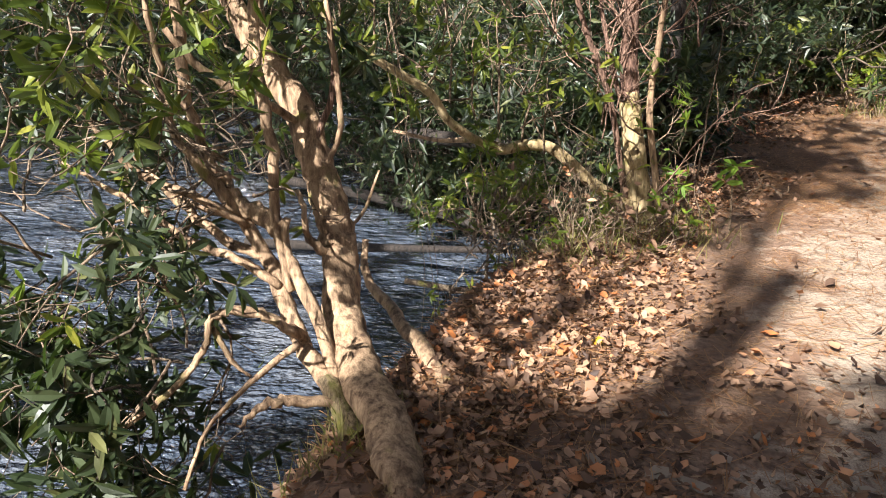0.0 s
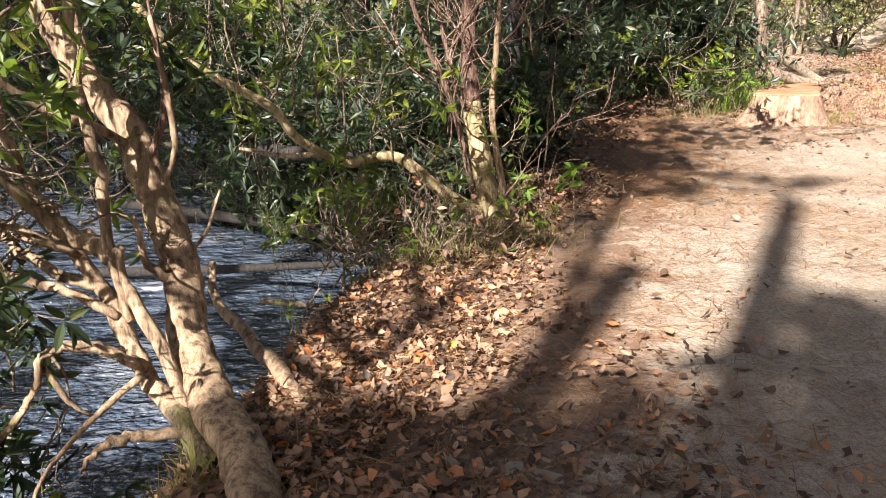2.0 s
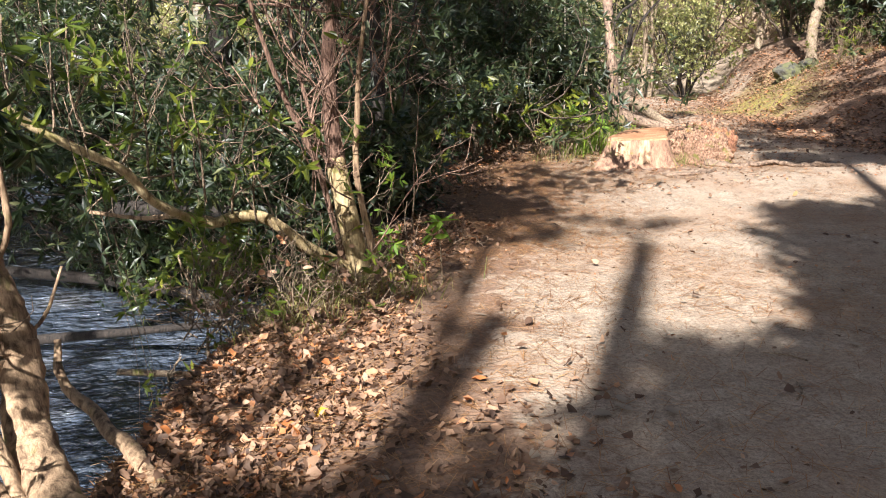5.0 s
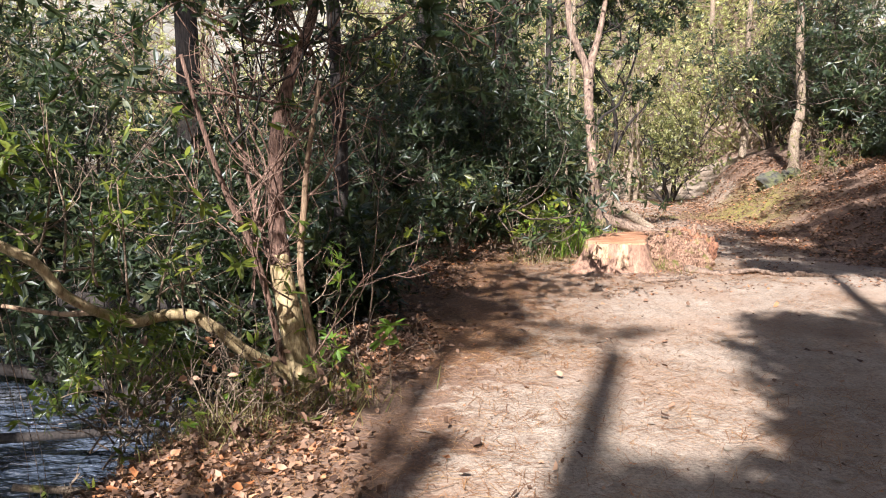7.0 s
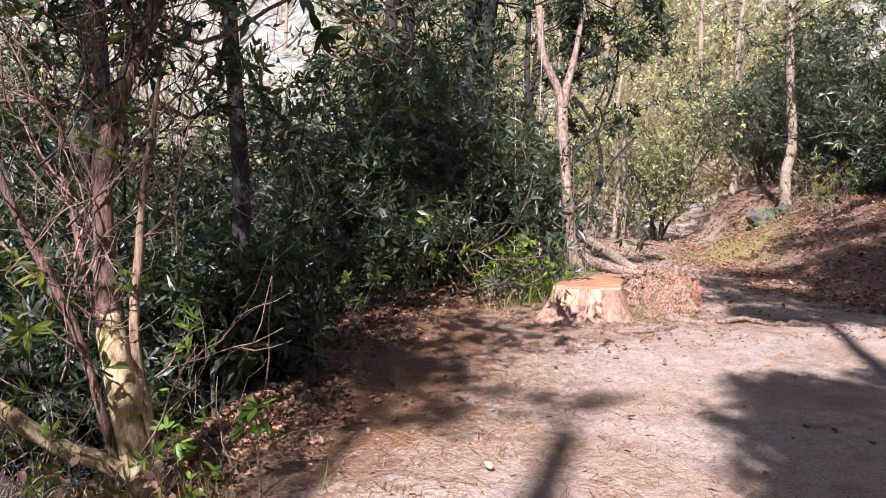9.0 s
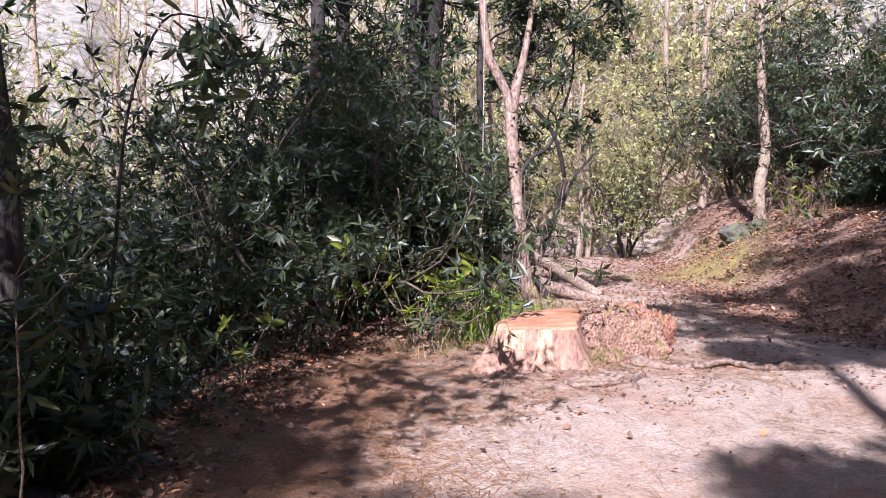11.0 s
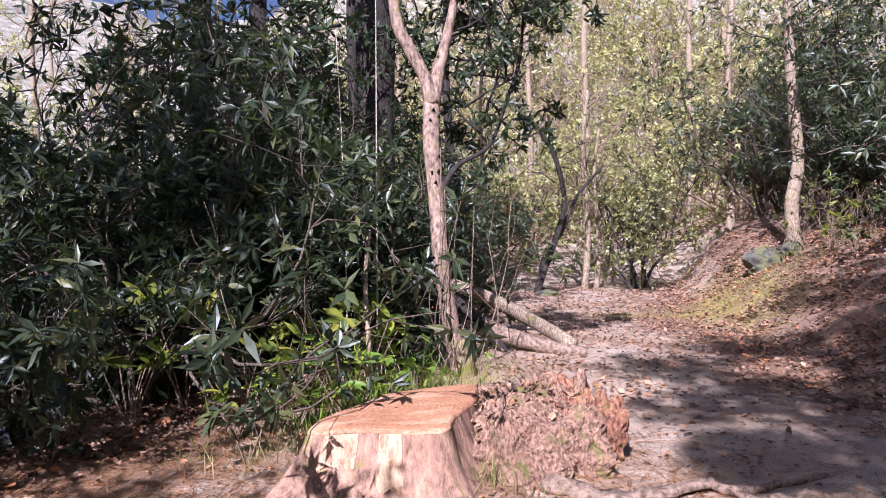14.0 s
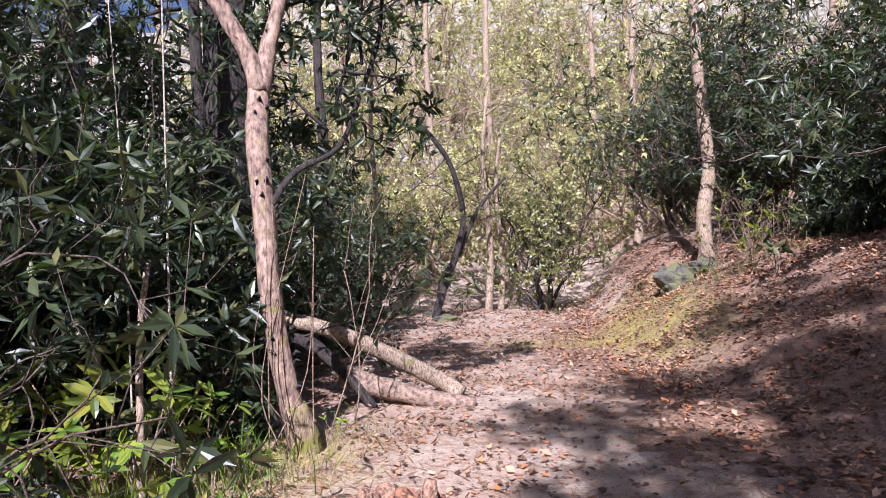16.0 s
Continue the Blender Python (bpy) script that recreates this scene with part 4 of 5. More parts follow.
# ---- forked tree past the stump ----
forked = thing("forked_tree", "forked tree with flaking pink-tan bark and mossy foot", "tree", (7.45, 12.35, 0.15))
limb("trunk", [(7.52, 12.38, -0.05), (7.48, 12.4, 0.21), (7.36, 12.4, 0.77), (7.27, 12.4, 1.43), (7.27, 12.5, 1.87), (7.24, 12.6, 2.54), (7.29, 12.75, 3.05)], 0.105, 0.08, BARK_FLAKING, forked, sides=14, flare=0.25, seed=101, lump=0.14)
limb("mossy_foot", [(7.54, 12.36, -0.1), (7.51, 12.38, 0.2), (7.44, 12.385, 0.48)], 0.125, 0.10, BARK_MOSSY, forked, label="moss on the trunk's foot", sides=14, seed=102, lump=0.16)
limb("fork", [(7.28, 12.72, 2.95), (7.22, 12.78, 3.25), (7.05, 12.8, 3.57), (6.92, 12.8, 3.83), (6.85, 12.85, 4.6)], 0.085, 0.05, BARK_FLAKING, forked, seed=103)
limb("fork", [(7.30, 12.75, 2.95), (7.36, 12.8, 3.25), (7.41, 12.8, 3.46), (7.51, 12.8, 3.85), (7.7, 12.9, 4.7)], 0.08, 0.045, BARK_FLAKING, forked, seed=104)
limb("limb", [(7.30, 12.5, 2.0), (7.53, 12.6, 2.30), (7.96, 12.8, 2.55), (8.20, 12.9, 3.06), (8.40, 13.0, 3.55), (8.5, 13.1, 4.2)], 0.03, 0.016, BARK_DARK, forked, seed=105)
rr = random.Random(31)
starts = [((8.3 + rr.uniform(-.4, .2), 12.95, 2.7 + 0.2 * i), (rr.uniform(-.5, 1), rr.uniform(-.6, .6), rr.uniform(-.2, .7))) for i in range(12)]
starts += [((7.0 + rr.uniform(-.1, .6), 12.85, 3.6 + 0.2 * i), (rr.uniform(-1, 1), rr.uniform(-1, 1), rr.uniform(-.1, .7))) for i in range(9)]
twig_work(forked, starts, 111, 0.9, 3, LEAF_DARK, BARK_DARK, 0.15, r=0.016, size=(0.09, 0.15))
vs, fs = [], []
for i in range(7):
    add_tube(vs, fs, curve_points([(rr.uniform(-.25, .2), rr.uniform(-.2, .0), 0.05), (rr.uniform(-.35, .25), -.1, 0.6), (rr.uniform(-.3, .15), -.1, 1.1 + 0.2 * i)], 4), 0.006, 0.003, 4)
mesh_object("vine_growth", vs, fs, TWIG, forked, kind="stuff")
vs, fs = [], []
rng = rng_of(112)
for i in range(26):
    z = rng.uniform(0.6, 2.9)
    x = np.interp(z, [0.21, 0.77, 1.43, 1.87, 2.54, 3.0], [7.48, 7.36, 7.27, 7.27, 7.24, 7.29]) - 7.45
    y = np.interp(z, [0.21, 1.43, 1.87, 3.0], [12.4, 12.4, 12.5, 12.75]) - 12.35
    a = rng.uniform(3.3, 6.2)
    p = np.array([x + 0.105 * math.cos(a), y + 0.105 * math.sin(a), z - 0.15])
    add_tube(vs, fs, [p, p + (0.02 * math.cos(a), 0.02 * math.sin(a), 0.03), p + (0.05 * math.cos(a), 0.05 * math.sin(a), 0.02)], 0.018, 0.004, 5, rng, 0.5)
mesh_object("flaking_bark", vs, fs, BARK_DARK, forked, kind="stuff")

# thin upright stems and dead stick in the undergrowth
for x, y, h, r, lean in [(6.52, 11.95, 4.2, 0.009, 0.0), (6.28, 12.2, 3.4, 0.008, -0.05)]:
    s = thing("straight_shoot", "thin straight pale shoot rising from the undergrowth", "shoot", (x, y, ground_z(x, y)), "pale shoots")
    tube_object("stem", [(0, 0, -0.05), (lean * 0.3, 0, h * 0.35), (lean, 0, h * 0.7), (lean * 2.0, 0, h)], r, r * 0.5, TWIG_PALE, s, sides=6)
snag = thing("dead_stick", "weathered grey dead stick standing upright", "stick", (6.30, 11.3, ground_z(6.3, 11.3)))
tube_object("stem", [(0, 0, -0.1), (0.01, 0.0, 0.55), (0.02, 0.2, 1.1), (0.08, 0.3, 1.55)], 0.03, 0.018, BARK_PALE, snag, sides=8)
for x, y, h in [(7.85, 12.9, 2.0), (2.0, 6.3, 1.2), (5.3, 11.2, 1.1), (8.15, 13.2, 1.3)]:
    s = thing("bare_sapling", "thin bare pale sapling with few twigs", "sapling", (x, y, ground_z(x, y)), "bare saplings")
    twig_work(s, [((x, y, ground_z(x, y) - 0.03), (0.05, 0, 1))], int(x * 100), h, 1, None, TWIG, 1, r=0.009, kids=(3, 4), wander=0.1)

# leafy branch that hangs out over the bank
hanging = thing("rhododendron_branch", "rhododendron branch hanging out with leaf rosettes coloured as in shade", "branch", (2.3, 7.7, 1.2))
limb("limb", [(2.15, 8.0, 0.3), (2.3, 7.7, 1.2), (2.4, 7.5, 2.1), (2.6, 7.2, 2.6), (2.85, 7.0, 2.6)], 0.014, 0.005, BARK_DARK, hanging)
# dark leaf colour makes these rosettes read as shaded
twig_work(hanging, [((2.5 + 0.08 * i, 7.25 - 0.06 * i, 2.6), (rr.uniform(-.2, 1), rr.uniform(-1, .4), rr.uniform(-.6, .2))) for i in range(5)], 119, 0.4, 1, LEAF_DARK, TWIG, 0.1, kids=(2, 3), rise=-0.1, size=(0.11, 0.17))

# fallen logs past the forked tree
for k, (pts, r0, r1, lab) in enumerate([
        ([(7.7, 14.3, 1.0), (8.2, 14.15, 0.85), (8.6, 14.1, 0.66), (9.38, 14.1, 0.24), (9.56, 13.95, 0.10)], 0.09, 0.08, "fallen log stripped to smooth pale pink wood"),
        ([(8.25, 14.0, 0.42), (8.6, 13.85, 0.28), (9.2, 13.65, 0.12), (9.5, 13.5, 0.06)], 0.11, 0.09, "fallen log with rough tan bark"),
        ([(7.6, 14.5, 0.9), (8.0, 14.2, 0.72), (8.3, 13.9, 0.4), (8.5, 13.7, 0.1)], 0.08, 0.05, "broken leaning log with split end")]):
    lg = thing("fallen_log", lab, "log", pts[-1], "fallen logs")
    limb("log", pts, r0, r1, (BARK_PALE, ROOT, BARK_DARK)[k], lg, seed=120 + k, sides=12, lump=0.15)
lg = thing("fallen_branch", "curled dry root end lying on the dirt", "branch", (9.0, 12.6, 0.02))
limb("branch", [(8.6, 12.85, 0.03), (8.9, 12.65, 0.05), (9.1, 12.4, 0.03), (9.15, 12.2, 0.02)], 0.018, 0.008, ROOT, lg)
lg = thing("fallen_branch", "pale dead branch hanging over the water", "branch", (0.2, 4.6, -0.35))
limb("branch", [(-0.3, 4.62, -0.27), (-0.14, 4.6, -0.29), (0.2, 4.6, -0.35), (0.5, 4.5, -0.36)], 0.022, 0.018, BARK_PALE, lg)
for k, pts in enumerate([[(-0.6, 8.2, 0.1), (0.3, 7.6, 0.12), (1.4, 7.2, 0.12), (2.2, 6.9, -0.02)], [(-2.5, 9.5, -0.7), (-0.5, 8.2, -0.72), (0.7, 6.4, -0.6)], [(-2.2, 7.2, -0.85), (-1.1, 6.8, -0.75), (0.4, 6.0, -0.5)]]):
    lg = thing("driftwood_log", "dark wet log lying across the river edge", "log", pts[1], "river logs")
    limb("log", pts, 0.09 - 0.02 * k, 0.06 - 0.015 * k, BARK_DARK, lg, seed=130 + k)

# hanging dry strands by the water
hang = thing("dry_strands", "pale dry plant strands hanging above the water", "vine", (-0.15, 4.2, -0.3))
for i in range(3):
    x = rr.uniform(-.1, .1)
    vs, fs = [], []
    add_tube(vs, fs, curve_points([(x - 0.25, 0.05, 1.7), (x - 0.1, 0, 0.9), (x, 0, 0.3), (x + rr.uniform(-.05, .05), 0, -0.25)], 4), 0.003, 0.0015, 4)
    mesh_object("strand", vs, fs, TWIG, hang)

# big dark trunks behind the thicket
for k, (x, y, r, h) in enumerate([(7.8, 18.3, 0.42, 13), (4.9, 15.2, 0.15, 8), (5.7, 17.0, 0.18, 9), (7.2, 17.4, 0.12, 8), (1.75, 6.9, 0.07, 5), (0.4, 9.9, 0.17, 10), (9.3, 19.0, 0.10, 7)]):
    tr = thing("dark_tree", "tall trunk with dark furrowed bark behind the thicket", "tree", (x, y, max(ground_z(x, y), -1.0)), "dark trunks")
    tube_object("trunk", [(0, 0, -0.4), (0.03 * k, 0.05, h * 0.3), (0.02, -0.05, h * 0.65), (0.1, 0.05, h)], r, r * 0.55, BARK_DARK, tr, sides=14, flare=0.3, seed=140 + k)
    st = [((x + rr.uniform(-.2, .2), y, 3.2 + rr.uniform(0, h - 4)), (rr.uniform(-1, 1), rr.uniform(-1, 1), rr.uniform(-.1, .4))) for i in range(18 if k == 0 else 7)]
    twig_work(tr, st, 150 + k, 2.4 if k == 0 else 1.6, 2, NEEDLE, BARK_DARK, 0.0, r=0.03, size=(0.10, 0.18), leaves=(6, 10), kids=(3, 5))

# ---- ferny undergrowth round the forked tree and along the bank ----

def leafy_plant(x, y, seed, n, size, mat, label, h=0.35, group="undergrowth plants"):
    rng = rng_of(seed)
    z = ground_z(x, y)
    pl = thing("undergrowth_plant", label, "plant", (x, y, z), group)
    vs, fs, tips, ways = [], [], [], []
    for i in range(n):
        a = rng.random() * 6.28
        d = np.array([math.cos(a) * 0.5, math.sin(a) * 0.5, 1.0])
        end = d * h * rng.uniform(0.5, 1.2)
        add_tube(vs, fs, curve_points([(0, 0, -0.03), tuple(end * 0.5 + (0, 0, 0.03)), tuple(end)], 3), 0.006, 0.003, 4)
        tips.append(end)
        ways.append(d + rng.normal(0, 0.2, 3))
    wood = mesh_object("stalk", vs, fs, TWIG, pl, kind="stuff")
    for t, w in zip(tips, ways):
        v, f = whorls([t], [w], rng, (4, 8), (size * 0.6, size), 0.32)
        mesh_object("leaf_rosette", v, f, mat, wood, smooth=False)
    return pl


plants = [leafy_plant(5.25, 10.05, 161, 6, 0.17, LEAF_DARK, "low rhododendron sprout with broad green leaves"),
          leafy_plant(6.5, 11.7, 162, 5, 0.15, LEAF_FRESH, "leafy sprout with bright green leaves", 0.5),
          # third sprout is the rhododendron again, recoloured as if in sun
          leafy_plant(4.8, 12.3, 163, 6, 0.16, LEAF_LIT, "rhododendron sprout with sunlight put into its pale green leaf colour", 0.5)]
rr = random.Random(41)
for x, y, k, s in [(6.2, 11.4, 1, 1.2), (6.9, 11.9, 1, .8), (6.1, 12.6, 1, 1.5), (6.35, 12.25, 1, 1.4), (6.55, 12.75, 2, 1.3), (5.9, 12.9, 1, 1.5), (6.75, 12.15, 1, 1.1), (4.4, 11.3, 2, 1.6), (4.8, 11.7, 2, 1.8), (4.0, 10.9, 2, 1.5), (3.3, 10.9, 0, 1.4), (5.1, 12.2, 0, 1.8), (5.9, 10.7, 2, .9), (6.3, 10.9, 1, 1.0), (6.7, 11.3, 1, 1.1), (7.1, 11.6, 1, .7), (6.5, 10.6, 2, .7), (5.7, 10.9, 1, 1.0), (6.7, 12.5, 2, 1), (7.0, 12.9, 0, 1), (5.6, 11.9, 2, 1.1), (7.8, 12.6, 1, .5), (5.5, 10.6, 0, .8), (6.1, 12.3, 0, 1.3), (5.0, 11.3, 0, 1.1),
                   (15.9, 16.3, 2, 1.3), (15.3, 15.6, 2, 1.1), (16.2, 15.6, 0, 1.4), (14.6, 14.4, 0, 1.2), (1.55, 4.75, 1, .5), (0.95, 4.55, 1, .5), (0.55, 4.2, 1, .45), (4.0, 10.4, 0, 1.2), (3.2, 9.3, 2, 1.0),
                   (5.6, 10.4, 1, 1.0), (6.0, 10.5, 1, 1.1), (5.5, 11.0, 1, 1.4), (6.3, 11.5, 1, 1.5), (5.8, 11.5, 2, 1.4), (5.2, 10.7, 2, 1.3), (6.1, 11.8, 2, 1.5),
                   (9.9, 19.2, 0, 1.3), (13.6, 24.8, 1, 1.6), (14.8, 25.2, 1, 1.4), (15.6, 24.2, 2, 1.2), (-0.9, 2.0, 2, 0.6)]:
    copy_thing(plants[k], Matrix.LocRotScale((x, y, ground_z(x, y)), Euler((0, 0, rr.uniform(0, 6.28))), (s, s, s)))


def grass(name, label, spots, seed, mat=GRASS, h=(0.08, 0.25)):
    rng = rng_of(seed)
    pos, way = [], []
    for x, y, r, n in spots:
        p = np.stack([x + rng.normal(0, r, n), y + rng.normal(0, r, n)], -1)
        pos.append(np.concatenate([p, land(p[:, 0], p[:, 1])[:, None] - 0.01], 1))
        way.append(np.stack([rng.normal(0, 0.45, n), rng.normal(0, 0.45, n), np.ones(n)], -1))
    pos, way = np.concatenate(pos), np.concatenate(way)
    n = len(pos)
    L = rng.uniform(*h, n)
    v, f = leaf_arrays(BLADE, pos, way, unit(rng.normal(0, 1, (n, 3)) * (1, 1, 0.1)), L, np.clip(L * 0.03, 0.003, 0.014), L * 0.4)
    tagged(mesh_object(name, v, f, mat, smooth=False, kind="stuff", label=label), category="grass")


grass("grass", "dry straw-coloured grass and weeds along the bank", [(1.0, 4.75, .25, 420), (0.7, 4.5, .22, 300), (1.5, 5.0, .2, 200), (6.4, 11.6, .4, 500), (7.2, 12.1, .3, 260), (6.6, 9.3, .25, 120), (6.62, 9.18, .08, 130), (6.75, 9.05, .12, 80), (5.4, 10.3, .3, 220), (7.9, 12.6, .3, 160), (14.8, 16.2, .5, 300), (15.6, 15.4, .5, 260), (-0.3, 2.3, .12, 160), (13.0, 17.4, .5, 160)], 171)

grass("reed_tuft", "tuft of long bright green strap leaves", [(6.1, 11.0, .18, 90), (5.8, 10.7, .16, 70), (6.5, 11.3, .2, 80), (7.0, 11.9, .2, 60)], 172, LEAF_FRESH, (0.2, 0.55))

# ---- hill side: leaning pale tree, mossy rock, brush ----
hilltree = thing("pale_tree", "slender pale-barked tree on the leaf-covered slope", "tree", (16.5, 17.9, ground_z(16.5, 17.9)))
z0 = ground_z(16.5, 17.9)
limb("trunk", [(16.62, 17.9, z0 - 0.3), (16.52, 17.9, 1.28), (16.45, 17.9, 2.20), (16.61, 17.9, 3.06), (16.50, 17.9, 3.92), (16.37, 17.9, 5.20), (16.31, 17.9, 6.49), (16.3, 18, 8)], 0.15, 0.08, BARK_PALE, hilltree, flare=0.4, seed=181)
twig_work(hilltree, [((16.45, 17.9, 2.2 + 0.5 * i), (rr.uniform(-1, 1), rr.uniform(-1, .3), rr.uniform(-.1, .5))) for i in range(11)], 182, 1.3, 3, LEAF_DARK, BARK_DARK, 0.3, r=0.02, size=(0.1, 0.15), leaves=(4, 7))


def rock(x, y, sx, sy, sz, seed, label):
    bm = bmesh.new()
    bmesh.ops.create_icosphere(bm, subdivisions=4, radius=1)
    off = Vector((seed * 3.1, seed, 0))
    for v in bm.verts:
        c = v.co.copy()
        v.co = Vector((c.x * sx, c.y * sy, c.z * sz)) * (1 + 0.35 * noise.fractal(c * 1.3 + off, 1.0, 2.0, 4))
    me = bpy.data.meshes.new("rock")
    bm.to_mesh(me)
    bm.free()
    me.materials.append(ROCK)
    ob = new("rock", me)
    ob.location = (x, y, ground_z(x, y) + sz * 0.35)
    tagged(ob, label, "rock", "rocks")


rock(15.4, 17.45, 0.42, 0.3, 0.28, 1, "moss-covered grey rock on the slope")
rock(15.9, 17.3, 0.25, 0.25, 0.2, 2, "moss-covered grey rock on the slope")
for i, (x, y) in enumerate([(11.2, 23.0), (12.3, 24.2), (13.2, 23.6), (12.9, 22.2)]):
    rock(x, y, 0.3, 0.22, 0.10, 4 + i, "flat pale stone half buried in the trail")
brush = thing("brush_pile", "tangle of dead twigs at the foot of a tree", "brush", (15.9, 16.6, ground_z(15.9, 16.6)))
twig_work(brush, [((15.2 + rr.uniform(0, 1.6), 16.4 + rr.uniform(-.5, .6), ground_z(15.9, 16.6)), (rr.uniform(-.6, .6), rr.uniform(-.5, .5), 1)) for i in range(26)], 183, 0.8, 2, LEAF_LIT, TWIG, 0.85, r=0.008, kids=(2, 3))

# ---- beyond the bend ----
bend = thing("bent_tree", "dark crooked sapling at the trail's bend", "tree", (13.05, 23.0, ground_z(13.05, 23)))
limb("trunk", [(13.0, 23, -0.1), (13.05, 23, 0.29), (13.59, 23, 1.67), (13.76, 23, 2.48), (13.50, 23, 3.55), (13.08, 23, 4.20), (12.66, 23, 4.58)], 0.10, 0.05, BARK_DARK, bend, seed=191)
limb("second_stem", [(13.1, 23.1, -0.1), (13.2, 23.1, 0.9), (13.7, 23.1, 1.6), (14.2, 23.1, 2.6), (15.0, 23.2, 3.4)], 0.08, 0.03, BARK_DARK, bend, seed=192)
twig_work(bend, [((13.5, 23, 2.0 + 0.3 * i), (rr.uniform(-1, 1), rr.uniform(-.5, .5), rr.uniform(0, .6))) for i in range(7)], 193, 1.0, 2, LEAF_FAR, BARK_DARK, 0.5, r=0.015)
for k, (x, y, h, r) in enumerate([(14.85, 24, 5.5, 0.10), (15.35, 24.3, 4.5, 0.08), (19.55, 24, 7, 0.14), (12.2, 25.0, 7, 0.09), (17.0, 33, 12, 0.16), (14.6, 36, 13, 0.2), (20.5, 35, 13, 0.18), (23, 31, 12, 0.15), (12.0, 34, 12, 0.14)]):
    tr = thing("slim_tree", "slim pale tree in the sunlit wood", "tree", (x, y, ground_z(x, y)), "pale trunks")
    tube_object("trunk", [(0, 0, -0.3), (0.1, 0, h * 0.3), (-0.05, 0, h * 0.7), (0.1, 0, h)], r, r * 0.5, BARK_PALE, tr, seed=200 + k)
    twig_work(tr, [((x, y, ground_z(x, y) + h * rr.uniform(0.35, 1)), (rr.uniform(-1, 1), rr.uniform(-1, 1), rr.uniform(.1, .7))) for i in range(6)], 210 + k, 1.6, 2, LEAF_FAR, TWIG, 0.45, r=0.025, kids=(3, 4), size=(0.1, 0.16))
tangle = thing("fallen_limbs", "bleached fallen limbs tangled beside the clearing", "brush", (16.0, 26.5, ground_z(16, 26.5)))
twig_work(tangle, [((15 + rr.uniform(0, 3), 26.5 + rr.uniform(-.6, .6), ground_z(16, 26.5) + .1), (rr.uniform(-1, 1), rr.uniform(-.3, .3), rr.uniform(.1, .7))) for i in range(12)], 221, 2.0, 1, None, TWIG_PALE, 1, r=0.04, kids=(2, 3))
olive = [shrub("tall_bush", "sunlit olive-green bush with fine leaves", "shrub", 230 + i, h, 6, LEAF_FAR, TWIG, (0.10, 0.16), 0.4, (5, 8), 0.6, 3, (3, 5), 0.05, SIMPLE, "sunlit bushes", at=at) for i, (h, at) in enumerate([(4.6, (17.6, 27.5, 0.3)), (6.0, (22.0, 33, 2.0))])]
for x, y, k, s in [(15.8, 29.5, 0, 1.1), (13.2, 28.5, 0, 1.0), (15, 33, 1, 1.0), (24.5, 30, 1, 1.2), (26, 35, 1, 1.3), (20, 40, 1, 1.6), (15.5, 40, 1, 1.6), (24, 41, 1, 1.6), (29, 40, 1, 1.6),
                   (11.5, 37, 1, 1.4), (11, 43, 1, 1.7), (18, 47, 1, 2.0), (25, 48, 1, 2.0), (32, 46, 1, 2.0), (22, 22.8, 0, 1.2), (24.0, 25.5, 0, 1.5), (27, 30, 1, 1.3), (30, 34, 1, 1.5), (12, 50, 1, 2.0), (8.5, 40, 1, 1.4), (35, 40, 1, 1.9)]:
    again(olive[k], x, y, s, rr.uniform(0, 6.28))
ro = random.Random(81)
for i in range(13):
    a, d = ro.uniform(-0.15, 0.95), ro.uniform(34, 54)
    again(olive[1], 10 + d * math.sin(a), 14 + d * math.cos(a), ro.uniform(1.2, 2.0), ro.uniform(0, 6.28))
shrub("round_bush", "rounded olive evergreen bush at the bend", "shrub", 238, 3.9, 7, LEAF_OLIVE, BARK_DARK, (0.09, 0.14), 0.38, (6, 9), 0.5, 3, (4, 5), 0.05, SIMPLE, at=(16.3, 23.6, ground_z(16.3, 23.6)))
# bare winter trees on the hillsides
bare_forms = []
for k in range(3):
    h = (13, 10, 16)[k]
    tr = thing("bare_tree", "tall bare winter tree on the sunlit hillside", "tree", (16 + 5 * k, 52, ground_z(16 + 5 * k, 52)), "hillside trees")
    tube_object("trunk", [(0, 0, -0.6), (0.15, 0, h * .35), (-0.1, 0.1, h * .7), (0.1, 0, h)], 0.2, 0.06, BARK_PALE, tr, seed=240 + k, sides=8)
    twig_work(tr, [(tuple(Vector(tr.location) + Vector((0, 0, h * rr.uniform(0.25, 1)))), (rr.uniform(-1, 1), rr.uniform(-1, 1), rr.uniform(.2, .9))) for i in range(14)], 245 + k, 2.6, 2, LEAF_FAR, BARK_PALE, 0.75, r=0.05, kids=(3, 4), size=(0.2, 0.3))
    bare_forms.append(tr)
for i in range(56):
    a, d = rr.uniform(-1.1, 1.1), rr.uniform(36, 85)
    x, y = 10 + d * math.sin(a), 14 + d * math.cos(a)
    s = rr.uniform(0.8, 1.4)
    copy_thing(bare_forms[i % 3], Matrix.LocRotScale((x, y, ground_z(x, y)), Euler((0, 0, rr.uniform(0, 6.28))), (s, s, s)))
# far side of the river
for x, y, k, s in [(-9, 14, 1, 1.1), (-7, 19, 1, 1.0), (-12, 9, 1, 1.1), (-5, 26, 1, 1.2), (-14, 18, 1, 1.5), (-10, 25, 1, 1.5), (-2, 32, 1, 1.3), (-8, 34, 1, 1.7), (-16, 5, 1, 1.3), (-3, 42, 1, 1.6), (3, 47, 1, 1.8)]:
    again(olive[k], x, y, s, rr.uniform(0, 6.28))


